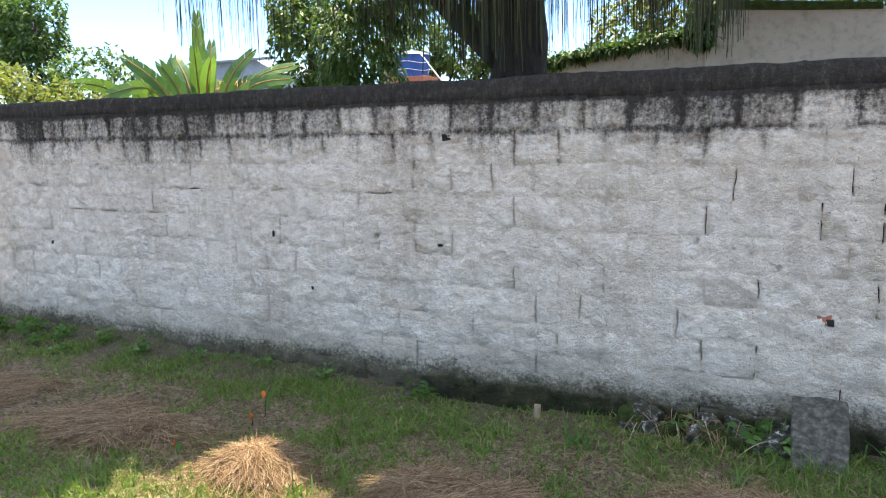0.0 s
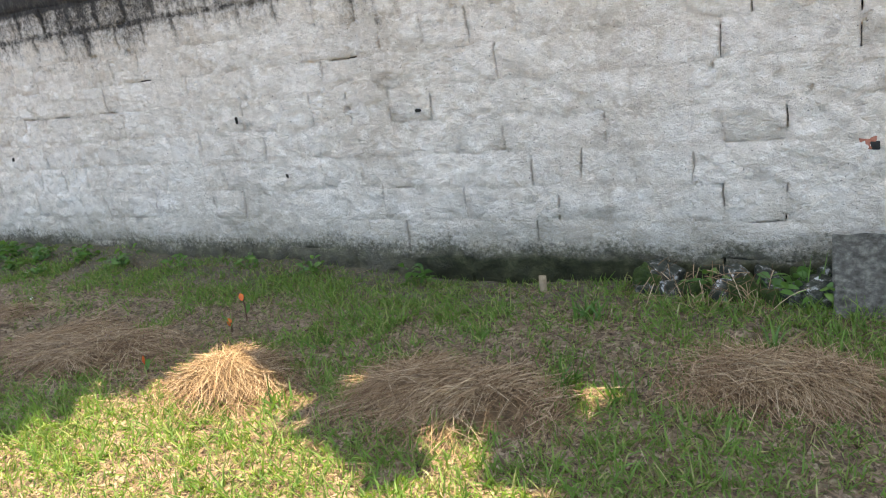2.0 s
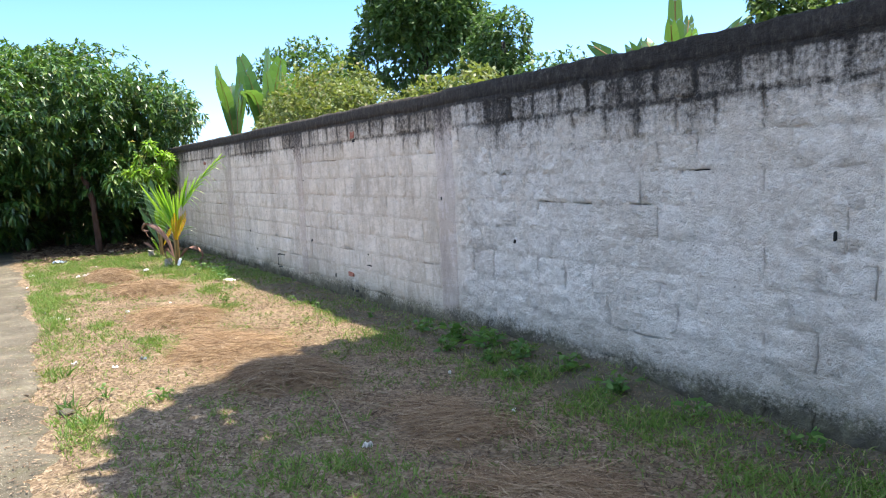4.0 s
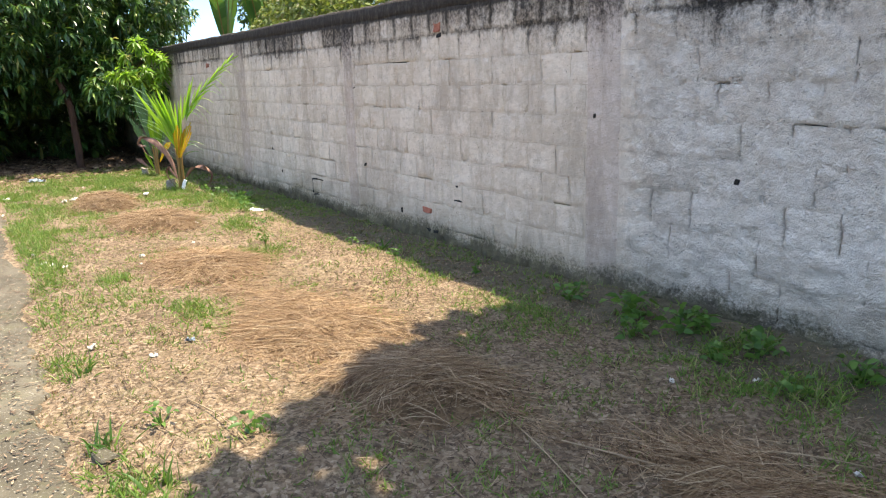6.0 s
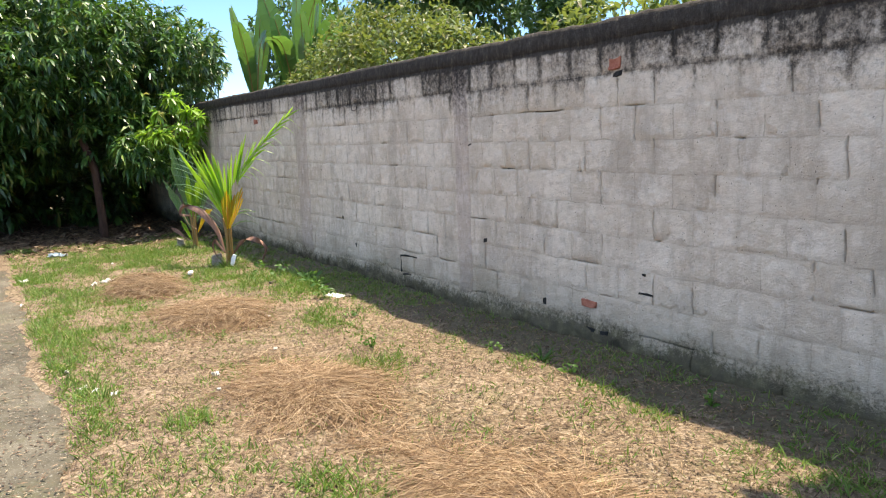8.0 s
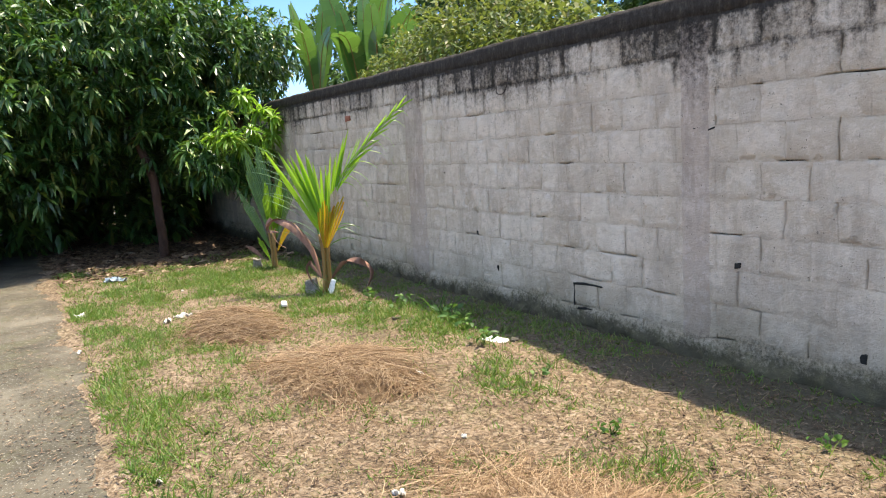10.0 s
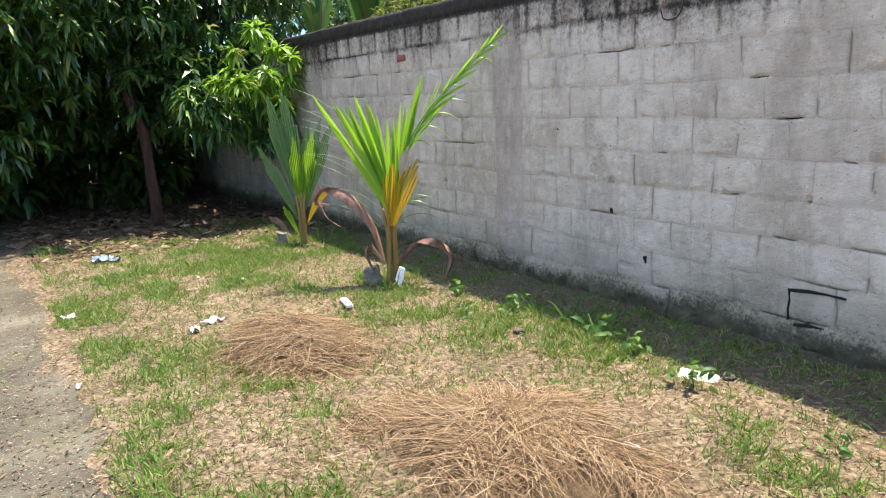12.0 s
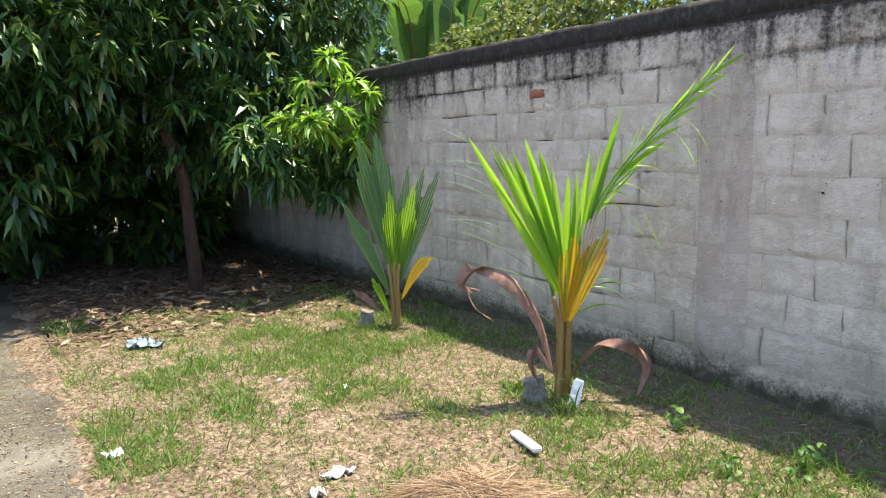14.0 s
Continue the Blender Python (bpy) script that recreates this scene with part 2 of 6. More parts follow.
def path_material():
    n = Nodes("worn_concrete")
    c = n.ramp(n.noise(1.6, 6, 0.65), [(0.3, (0.04, 0.034, 0.024)), (0.5, (0.08, 0.069, 0.05)), (0.7, (0.145, 0.126, 0.095))])
    c = n.mix(n.band(n.noise(3.4, 5, 0.7), 0.5, 0.66, 0, 0.6), c, (0.085, 0.08, 0.045))
    c = n.mix(n.band(n.noise(85, 3, 0.6), 0.58, 0.7, 0, 0.6), c, (0.34, 0.31, 0.26))
    n.bump(n.noise(60, 5, 0.75), 0.6, 0.008)
    return n.done(c, 0.9, 0.25)


M_PILASTER = wall_material("pilaster_cement", (0.87, 0.80, 0.765), 0.1)
M_WALL, M_GROUND, M_PATH = wall_material(), ground_material(), path_material()
M_CLAY = stain_material("broken_clay", [(0.3, (0.26, 0.08, 0.05)), (0.6, (0.42, 0.17, 0.11)), (0.8, (0.5, 0.28, 0.2))], 14)
# near-black colour stands for the shade inside the wall's cracks and holes
M_HOLLOWSHADE = stain_material("hollow", [(0.3, (0.012, 0.011, 0.01)), (0.7, (0.03, 0.028, 0.025))], 14)
M_RUBBLE = stain_material("lichened_concrete", [(0.34, (0.022, 0.026, 0.016)), (0.52, (0.06, 0.062, 0.045)), (0.58, (0.16, 0.155, 0.135)), (0.63, (0.55, 0.55, 0.52))], 20, 0.8, 0.02)
M_SLAB = stain_material("weathered_slab", [(0.3, (0.055, 0.05, 0.038)), (0.5, (0.13, 0.12, 0.098)), (0.7, (0.28, 0.26, 0.215))], 30, 1.0, 0.015)
M_STUMP = stain_material("pale_concrete", [(0.3, (0.16, 0.14, 0.105)), (0.5, (0.31, 0.28, 0.225)), (0.68, (0.46, 0.42, 0.35))], 30, 1.0, 0.015)
M_MOSS = stain_material("moss", [(0.3, (0.02, 0.035, 0.008)), (0.6, (0.055, 0.085, 0.015)), (0.8, (0.1, 0.12, 0.03))], 12, 1.0, 0.03)
M_BARK = stain_material("brown_bark", [(0.3, (0.055, 0.03, 0.021)), (0.6, (0.115, 0.062, 0.042)), (0.8, (0.18, 0.115, 0.08))], 12, 0.9, 0.02, stretch=(1, 1, 0.3))
M_DARKBARK = stain_material("dark_bark", [(0.3, (0.018, 0.015, 0.012)), (0.6, (0.05, 0.042, 0.035)), (0.8, (0.09, 0.08, 0.065))], 10, 0.9, 0.03, stretch=(1, 1, 0.3))
M_PLASTER = stain_material("house_plaster", [(0.3, (0.36, 0.31, 0.26)), (0.6, (0.47, 0.42, 0.36)), (0.8, (0.54, 0.49, 0.43))], 1.5, 0.3)
M_WHITE = stain_material("white_ceramic", [(0.3, (0.62, 0.61, 0.56)), (0.6, (0.78, 0.78, 0.75)), (0.8, (0.84, 0.84, 0.82))], 9, 0.2, 0.004, 0.45)
M_PAPER = stain_material("crumpled_plastic", [(0.3, (0.42, 0.39, 0.33)), (0.5, (0.62, 0.59, 0.53)), (0.75, (0.78, 0.76, 0.71))], 24, 0.3, 0.004, 0.4)
M_BLUEBAG = stain_material("bluish_plastic", [(0.3, (0.14, 0.19, 0.24)), (0.55, (0.26, 0.32, 0.37)), (0.8, (0.6, 0.66, 0.7))], 12, 0.3, 0.004, 0.3)
M_BLUE = stain_material("blue_plastic", [(0.3, (0.02, 0.06, 0.22)), (0.7, (0.035, 0.10, 0.33))], 3, 0.1, 0.004, 0.45)
M_GREYLID = stain_material("grey_blue_lid", [(0.3, (0.16, 0.22, 0.3)), (0.7, (0.25, 0.32, 0.4))], 3, 0.1, 0.004, 0.5)
M_ROOF = stain_material("clay_roof", [(0.3, (0.24, 0.10, 0.06)), (0.6, (0.38, 0.18, 0.11)), (0.8, (0.45, 0.28, 0.2))], 5, 0.4)
M_TIN = stain_material("grey_sheet", [(0.3, (0.22, 0.26, 0.32)), (0.7, (0.32, 0.37, 0.44))], 2, 0.1)
M_WOOD = stain_material("bleached_wood", [(0.3, (0.22, 0.16, 0.1)), (0.7, (0.36, 0.27, 0.17))], 9, 0.4, stretch=(1, 1, 0.2))
M_WIRE = stain_material("rusty_wire", [(0.3, (0.03, 0.02, 0.015)), (0.7, (0.07, 0.045, 0.035))], 30, 0.3)

M_MANGO = island_material("mango_leaf", [(0, (0.017, 0.052, 0.014)), (0.4, (0.034, 0.095, 0.024)), (0.75, (0.075, 0.155, 0.032)), (0.93, (0.16, 0.24, 0.045)), (1, (0.24, 0.2, 0.05))], 0.36, 0.5, 0.2, tint=(0.15, 0.34, 0.03))
# mango leaf in brighter green, sunlight on the low cluster put into its colour
M_MANGOLIT = island_material("sunlit_mango_leaf", [(0, (0.09, 0.19, 0.025)), (0.5, (0.17, 0.31, 0.04)), (0.9, (0.30, 0.42, 0.07)), (1, (0.34, 0.24, 0.10))], 0.38, 0.5, 0.42, tint=(0.4, 0.7, 0.05))
M_BUSH = island_material("yellowish_leaf", [(0, (0.05, 0.085, 0.018)), (0.5, (0.095, 0.14, 0.03)), (0.85, (0.17, 0.195, 0.05)), (1, (0.24, 0.19, 0.12))], 0.5, 0.35, 0.3, tint=(0.3, 0.36, 0.06))
M_DARKLEAF = island_material("dark_leaf", [(0, (0.022, 0.055, 0.016)), (0.6, (0.045, 0.10, 0.026)), (1, (0.11, 0.18, 0.05))], 0.5, 0.35, 0.28, tint=(0.14, 0.28, 0.05))
M_SHADELEAF = island_material("thin_shade_leaf", [(0, (0.03, 0.08, 0.02)), (0.6, (0.06, 0.13, 0.03)), (1, (0.12, 0.2, 0.05))], 0.5, 0.35, 0.5, tint=(0.55, 0.7, 0.3))
M_TREELEAF = island_material("fresh_leaf", [(0, (0.03, 0.07, 0.016)), (0.6, (0.06, 0.12, 0.028)), (1, (0.13, 0.19, 0.05))], 0.5, 0.35, 0.28, tint=(0.2, 0.32, 0.06))
M_BANANA = island_material("banana_leaf", [(0, (0.03, 0.085, 0.022)), (0.6, (0.055, 0.135, 0.032)), (1, (0.12, 0.21, 0.05))], 0.4, 0.4, 0.3, (6, 0.2), (0.22, 0.42, 0.06))
M_STRAND = island_material("hanging_strand", [(0, (0.02, 0.022, 0.014)), (0.6, (0.04, 0.045, 0.022)), (1, (0.09, 0.10, 0.04))], 0.8, 0.2)
M_GRASS = island_material("grass_blade", [(0, (0.055, 0.125, 0.022)), (0.5, (0.10, 0.19, 0.034)), (0.82, (0.16, 0.235, 0.055)), (1, (0.33, 0.28, 0.13))], 0.55, 0.3, 0.3, tint=(0.28, 0.42, 0.05))
M_STUBBLE = island_material("grass_stubble", [(0, (0.06, 0.085, 0.02)), (0.4, (0.11, 0.125, 0.035)), (0.7, (0.19, 0.15, 0.07)), (1, (0.30, 0.21, 0.12))], 0.6, 0.25, 0.25, tint=(0.3, 0.34, 0.07))
M_WEED = island_material("weed_leaf", [(0, (0.03, 0.08, 0.016)), (0.6, (0.06, 0.14, 0.025)), (1, (0.12, 0.2, 0.04))], 0.5, 0.35, 0.3, tint=(0.22, 0.4, 0.05))
M_STRAW = island_material("dry_straw", [(0, (0.07, 0.038, 0.02)), (0.35, (0.19, 0.112, 0.058)), (0.7, (0.34, 0.225, 0.13)), (1, (0.48, 0.36, 0.235))], 0.7, 0.25, 0.1, tint=(0.4, 0.25, 0.1))
M_LITTER = island_material("trampled_straw", [(0, (0.045, 0.028, 0.017)), (0.4, (0.12, 0.075, 0.042)), (0.75, (0.23, 0.15, 0.088)), (1, (0.38, 0.28, 0.18))], 0.75, 0.2)
M_MOUND = stain_material("matted_straw", [(0.3, (0.10, 0.06, 0.032)), (0.55, (0.22, 0.14, 0.075)), (0.8, (0.34, 0.23, 0.13))], 16, 1.0, 0.03)
M_DEADLEAF = island_material("dead_leaf", [(0, (0.035, 0.022, 0.014)), (0.5, (0.11, 0.066, 0.04)), (0.85, (0.23, 0.15, 0.095)), (1, (0.33, 0.25, 0.17))], 0.7, 0.25)
M_PALM = island_material("palm_leaf", [(0, (0.09, 0.19, 0.02)), (0.5, (0.17, 0.30, 0.03)), (1, (0.27, 0.40, 0.06))], 0.33, 0.5, 0.6, (9, 0.1), (0.55, 0.95, 0.05))
M_PALMDARK = island_material("dark_palm_leaf", [(0, (0.035, 0.085, 0.025)), (0.5, (0.06, 0.13, 0.035)), (1, (0.10, 0.19, 0.05))], 0.3, 0.55, 0.25, (9, 0.1), (0.3, 0.55, 0.06))
M_PALMYELLOW = island_material("yellowing_palm_leaf", [(0, (0.26, 0.27, 0.02)), (0.4, (0.52, 0.40, 0.02)), (0.75, (0.60, 0.24, 0.03)), (1, (0.55, 0.45, 0.2))], 0.5, 0.35, 0.5, (22, 0.3), (0.85, 0.55, 0.03))
M_PALMPALE = stain_material("pale_dry_leaf", [(0.3, (0.34, 0.25, 0.17)), (0.55, (0.52, 0.42, 0.30)), (0.8, (0.62, 0.54, 0.42))], 14, 0.4, 0.006, 0.6, stretch=(1, 1, 0.3))
M_PALMDRY = stain_material("dry_palm_sheath", [(0.3, (0.13, 0.065, 0.045)), (0.55, (0.27, 0.15, 0.11)), (0.8, (0.42, 0.29, 0.23))], 11, 0.5, 0.006, 0.6, stretch=(1, 1, 0.3))
M_PETIOLE = stain_material("palm_stem", [(0.3, (0.16, 0.12, 0.025)), (0.55, (0.26, 0.15, 0.05)), (0.8, (0.3, 0.24, 0.08))], 9, 0.3, 0.004, 0.5, stretch=(1, 1, 0.2))
M_REDLEAF = stain_material("red_leaf", [(0.3, (0.4, 0.03, 0.02)), (0.6, (0.5, 0.12, 0.03)), (0.8, (0.45, 0.3, 0.05))], 20, 0.2)
M_PURPLE = stain_material("purple_petal", [(0.3, (0.06, 0.04, 0.3)), (0.7, (0.14, 0.08, 0.45))], 20, 0.2)


# ---- mesh helpers ----
def quads(name, V, F, mat, smooth=False):
    """A mesh from an array of points and one of four-cornered faces."""
    V, F = np.asarray(V, float).reshape(-1, 3), np.asarray(F, int).reshape(-1, 4)
    me = bpy.data.meshes.new(name)
    me.vertices.add(len(V))
    me.vertices.foreach_set("co", V.ravel())
    me.loops.add(F.size)
    me.loops.foreach_set("vertex_index", F.ravel())
    me.polygons.add(len(F))
    me.polygons.foreach_set("loop_start", np.arange(0, F.size, 4))
    if smooth:
        me.polygons.foreach_set("use_smooth", np.ones(len(F), bool))
    me.update(calc_edges=True)
    me.validate()
    me.materials.append(mat)
    return me


def part(name, me, parent=None, label="", material=None):
    """Links a mesh (or bmesh) as one object under a thing or a part."""
    if isinstance(me, bmesh.types.BMesh):
        bm, me = me, bpy.data.meshes.new(name)
        bm.to_mesh(me)
        bm.free()
    if material:
        me.materials.append(material)
    ob = new(name, me)
    if parent:
        ob.parent = parent
        ob.matrix_parent_inverse = parent.matrix_basis.inverted()
    return tagged(ob, label) if label else ob


def thing(name, at, label, category, group="", kind=""):
    ob = new(name)
    ob.empty_display_size = 0.1
    ob.matrix_basis = Matrix.Translation(at)
    return tagged(ob, label, category, group, kind)


def unit(v):
    v = np.asarray(v, float)
    return v / np.maximum(np.linalg.norm(v, axis=-1, keepdims=True), 1e-9)


def grid_faces(nx, nz):
    i = (np.arange(nx - 1)[:, None] * nz + np.arange(nz - 1)[None]).ravel()
    return np.stack([i, i + nz, i + nz + 1, i + 1], 1)


def value_noise(x, y, cell, seed):
    """Smooth random hills on a lattice of the given cell, from -1 to 1."""
    r = np.random.default_rng(seed).uniform(-1, 1, (257, 257))
    u, v = np.asarray(x) / cell + 1000.37, np.asarray(y) / cell + 1000.71
    i, j = np.floor(u).astype(int), np.floor(v).astype(int)
    a, b = u - i, v - j
    a, b = a * a * (3 - 2 * a), b * b * (3 - 2 * b)
    i, j, k, l = i % 257, j % 257, (i + 1) % 257, (j + 1) % 257
    return (r[i, j] * (1 - a) + r[k, j] * a) * (1 - b) + (r[i, l] * (1 - a) + r[k, l] * a) * b


def fbm(x, y, cell, seed, octaves=3):
    return sum(value_noise(x, y, cell / 2**k, seed + k) / 2**k for k in range(octaves))


def step(v, a, b):
    q = np.clip((np.asarray(v) - a) / (b - a), 0, 1)
    return q * q * (3 - 2 * q)


PROFILES = {
    "grass": lambda s: 1.0 - 0.92 * s**1.6,
    "straw": lambda s: 1.0 - 0.5 * s,
    "leaf": lambda s: np.sin(np.pi * np.clip(0.06 + 0.94 * s, 0, 1))**0.8 + 0.03,
    "strand": lambda s: 1.0 - 0.6 * s,
    "oval": lambda s: np.sqrt(np.clip(1 - (2 * s - 1)**2, 0.004, 1)),
}


def blades(P, D, L, W, droop, profile="grass", nseg=3, side=None, fold=0.0):
    """Many thin blades: from P along D, L long, W wide, bending down by droop. Returns points and faces."""
    P, D = np.asarray(P, float), unit(D)
    n = len(P)
    L, W, droop = (np.broadcast_to(np.asarray(v, float), (n,)) for v in (L, W, droop))
    if side is None:
        side = np.cross(D, rng.normal(size=(n, 3)))
    side = unit(side)
    s = np.linspace(0, 1, nseg + 1)
    spine = P[:, None] + D[:, None] * (L[:, None] * s)[..., None]
    spine[..., 2] -= (droop * L)[:, None] * s**2
    half = (0.5 * W[:, None] * PROFILES[profile](s)[None])[..., None] * side[:, None]
    if fold:
        up = unit(np.cross(side, D))[:, None] * (np.linalg.norm(half, axis=2, keepdims=True) * fold)
        V = np.stack([spine - half + up, spine, spine + half + up], 2)
        k = 3
    else:
        V = np.stack([spine - half, spine + half], 2)
        k = 2
    base = (np.arange(n) * (nseg + 1) * k)[:, None]
    q = []
    for c in range(k - 1):
        for i in range(nseg):
            a = i * k + c
            q.append([a, a + 1, a + k + 1, a + k])
    F = (base[..., None] + np.array(q)[None]).reshape(-1, 4)
    return V.reshape(-1, 3), F


def merged(chunks):
    V, F, off = [], [], 0
    for v, f in chunks:
        V.append(v)
        F.append(f + off)
        off += len(v)
    return np.concatenate(V), np.concatenate(F)


def tube(points, radii, sides=8, wobble=0.0, seed=0):
    """A closed, tapering tube along points."""
    P = np.asarray(points, float)
    n = len(P)
    radii = np.broadcast_to(np.asarray(radii, float), (n,))
    T = unit(np.gradient(P, axis=0))
    ref = np.array([0.31, 0.93, 0.17])
    A = unit(np.cross(T, ref))
    B = np.cross(T, A)
    a = np.linspace(0, 2 * np.pi, sides, endpoint=False)
    r = radii[:, None] * (1 + wobble * np.random.default_rng(seed).uniform(-1, 1, (n, sides)))
    V = P[:, None] + r[..., None] * (A[:, None] * np.cos(a)[None, :, None] + B[:, None] * np.sin(a)[None, :, None])
    F = []
    for i in range(n - 1):
        for j in range(sides):
            k = (j + 1) % sides
            F.append([i * sides + j, i * sides + k, (i + 1) * sides + k, (i + 1) * sides + j])
    V = V.reshape(-1, 3)
    V = np.concatenate([V, P[:1], P[-1:]])
    for j in range(0, sides, 2):
        F.append([n * sides, (j + 2) % sides, j + 1, j])
        o = (n - 1) * sides
        F.append([n * sides + 1, o + j, o + j + 1, o + (j + 2) % sides])
    return V, np.array(F)


def curve(points, n):
    """n points on a smooth line through the given ones."""
    P = np.asarray(points, float)
    t = np.linspace(0, len(P) - 1, n)
    out = []
    for q in t:
        i = min(int(q), len(P) - 2)
        f = q - i
        p0, p1, p2, p3 = P[max(i - 1, 0)], P[i], P[i + 1], P[min(i + 2, len(P) - 1)]
        out.append(0.5 * (2 * p1 + (p2 - p0) * f + (2 * p0 - 5 * p1 + 4 * p2 - p3) * f * f + (3 * p1 - p0 - 3 * p2 + p3) * f**3))
    return np.array(out)


def rough_box(sx, sy, sz, jag, seed, cuts=3, bevel=0.006):
    """A chipped box standing on z = 0, for broken slabs and blocks."""
    bm = bmesh.new()
    bmesh.ops.create_cube(bm, size=1.0)
    bmesh.ops.scale(bm, vec=(sx, sy, sz), verts=bm.verts)
    bmesh.ops.translate(bm, vec=(0, 0, sz / 2), verts=bm.verts)
    bmesh.ops.bevel(bm, geom=bm.edges[:], offset=bevel, segments=1, affect="EDGES")
    bmesh.ops.subdivide_edges(bm, edges=[e for e in bm.edges if e.calc_length() > 0.05], cuts=cuts, use_grid_fill=True)
    for v in bm.verts:
        d = noise.noise_vector(v.co * 14 + Vector((seed * 3.1, seed, 0)))
        v.co += d * jag
    return bm


# ---- ground ----
WALL_Y, TOP, PITCH, LINE0 = 4.69, 2.06, 0.206, 1.926
PILES = [  # x, y, radius along the wall, radius across, height
    (-8.1, 2.78, 0.85, 0.5, 0.06), (-6.85, 2.85, 0.6, 0.45, 0.09), (-9.95, 2.75, 0.75, 0.45, 0.08), (-12.3, 2.84, 0.72, 0.5, 0.105),
    (-14.02, 2.6, 0.55, 0.42, 0.15), (-2.73, 3.04, 0.31, 0.26, 0.14), (-3.89, 3.15, 0.7, 0.4, 0.06), (-1.63, 3.17, 0.6, 0.3, 0.08),
    (-0.38, 3.55, 0.45, 0.3, 0.07), (-5.36, 3.33, 0.5, 0.3, 0.04)]


def ground_z(x, y):
    x, y = np.asarray(x, float), np.asarray(y, float)
    z = np.interp(x, [-40, -26, -19, -15, -12, -8, -4, 0, 4, 40], [-0.17, -0.17, -0.15, -0.09, -0.08, -0.045, -0.03, -0.02, -0.02, -0.02])
    inside = step(y, 0.8, 1.5) * (1 - step(y, 5, 6))
    z = z + inside * (0.022 * value_noise(x, y, 0.9, 3) + 0.012 * fbm(x, y, 0.22, 5))
    z = z - 0.07 * step(y, 4.2, 4.55) * (1 - step(y, 4.7, 4.9)) * step(x, -3.6, -2.4)
    z = z + 0.05 * step(y, 4.35, 4.66) * (1 - step(y, 4.7, 4.9)) * step(-x, 4.6, 5.2) * (1 - step(-x, 7.2, 8.2))
    return z - 0.03 * (1 - step(y, 1.25, 1.6)) * step(-x, 3.0, 4.5)


def path_edge(x):
    return 1.38 + 0.06 * value_noise(x, 0 * x, 0.9, 31) + 0.045 * value_noise(x, 0 * x, 0.2, 32) + 0.03 * value_noise(x, 0 * x, 0.07, 33) - 0.9 * step(x, -4.2, -2.2) + 0.15 * step(-x, 9.3, 10.8)


def build_ground():
    gx = np.concatenate([-np.geomspace(900, 27, 22), np.arange(-26, 4.001, 0.06), np.geomspace(5, 900, 22)])
    gy = np.concatenate([-np.geomspace(900, 2.5, 22), np.arange(-2, 4.85, 0.06), np.geomspace(5.0, 900, 26)])
    X, Y = np.meshgrid(gx, gy, indexing="ij")
    V = np.stack([X, Y, ground_z(X, Y)], -1)
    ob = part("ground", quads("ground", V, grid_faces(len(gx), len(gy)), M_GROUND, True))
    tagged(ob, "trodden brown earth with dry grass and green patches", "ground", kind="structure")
    px = np.arange(-26, -1.2, 0.03)
    e = path_edge(px)
    s = np.concatenate([np.linspace(0, 0.96, 16), [0.985, 1.0, 1.0]])
    X = np.repeat(px[:, None], len(s), 1)
    Y = -2.4 + (e[:, None] + 2.4) * s[None]
    Z = ground_z(X, Y * 0 + 0.5) + 0.02 + 0.006 * fbm(X, Y, 0.3, 41)
    Z[:, -2] -= 0.010
    Z[:, -3] -= 0.004
    Z[:, -1] -= 0.09
    V = np.stack([X, Y, Z], -1)
    ob = part("path", quads("path", V, grid_faces(len(px), len(s)), M_PATH, True))
    tagged(ob, "worn grey concrete path with a ragged broken edge", "path", kind="structure")


build_ground()


# ---- boundary wall ----
PILASTERS = [(-0.98, 0.22), (-4.45, 0.3), (-7.5, 0.34), (-11.2, 0.24), (-14.7, 0.4), (-18.3, 0.3), (-21.8, 0.3), (2.4, 0.3)]
WALL_X0, WALL_X1, MODULE = -26.0, 5.0, 0.295
JOINT_X0 = WALL_X0 + 0.05
ROW_SHIFT = [0.0, MODULE / 2] * 6


def panel_shift(x):
    """Half a block in the panel between two pilasters."""
    return MODULE / 2 * ((x > -11.2) & (x < -7.5))


def in_pilaster(x):
    m = np.zeros_like(x)
    for c, wd in PILASTERS:
        m = np.maximum(m, 1 - step(np.abs(x - c), wd / 2 - 0.02, wd / 2 + 0.02))
    return m


def with_joints(a, b, step_size, first, every):
    """Even stops from a to b, with narrow ones on either side of each joint."""
    g = np.arange(a, b, step_size)
    k = np.round((g - first) / every)
    g = g[np.abs(g - first - k * every) > 0.010]
    j = first + np.arange(math.ceil((a - first) / every), math.floor((b - first) / every) + 1) * every
    return np.unique(np.round(np.concatenate([g] + [j + o for o in (-0.0045, -0.0026, 0.0026, 0.0045)]), 5))


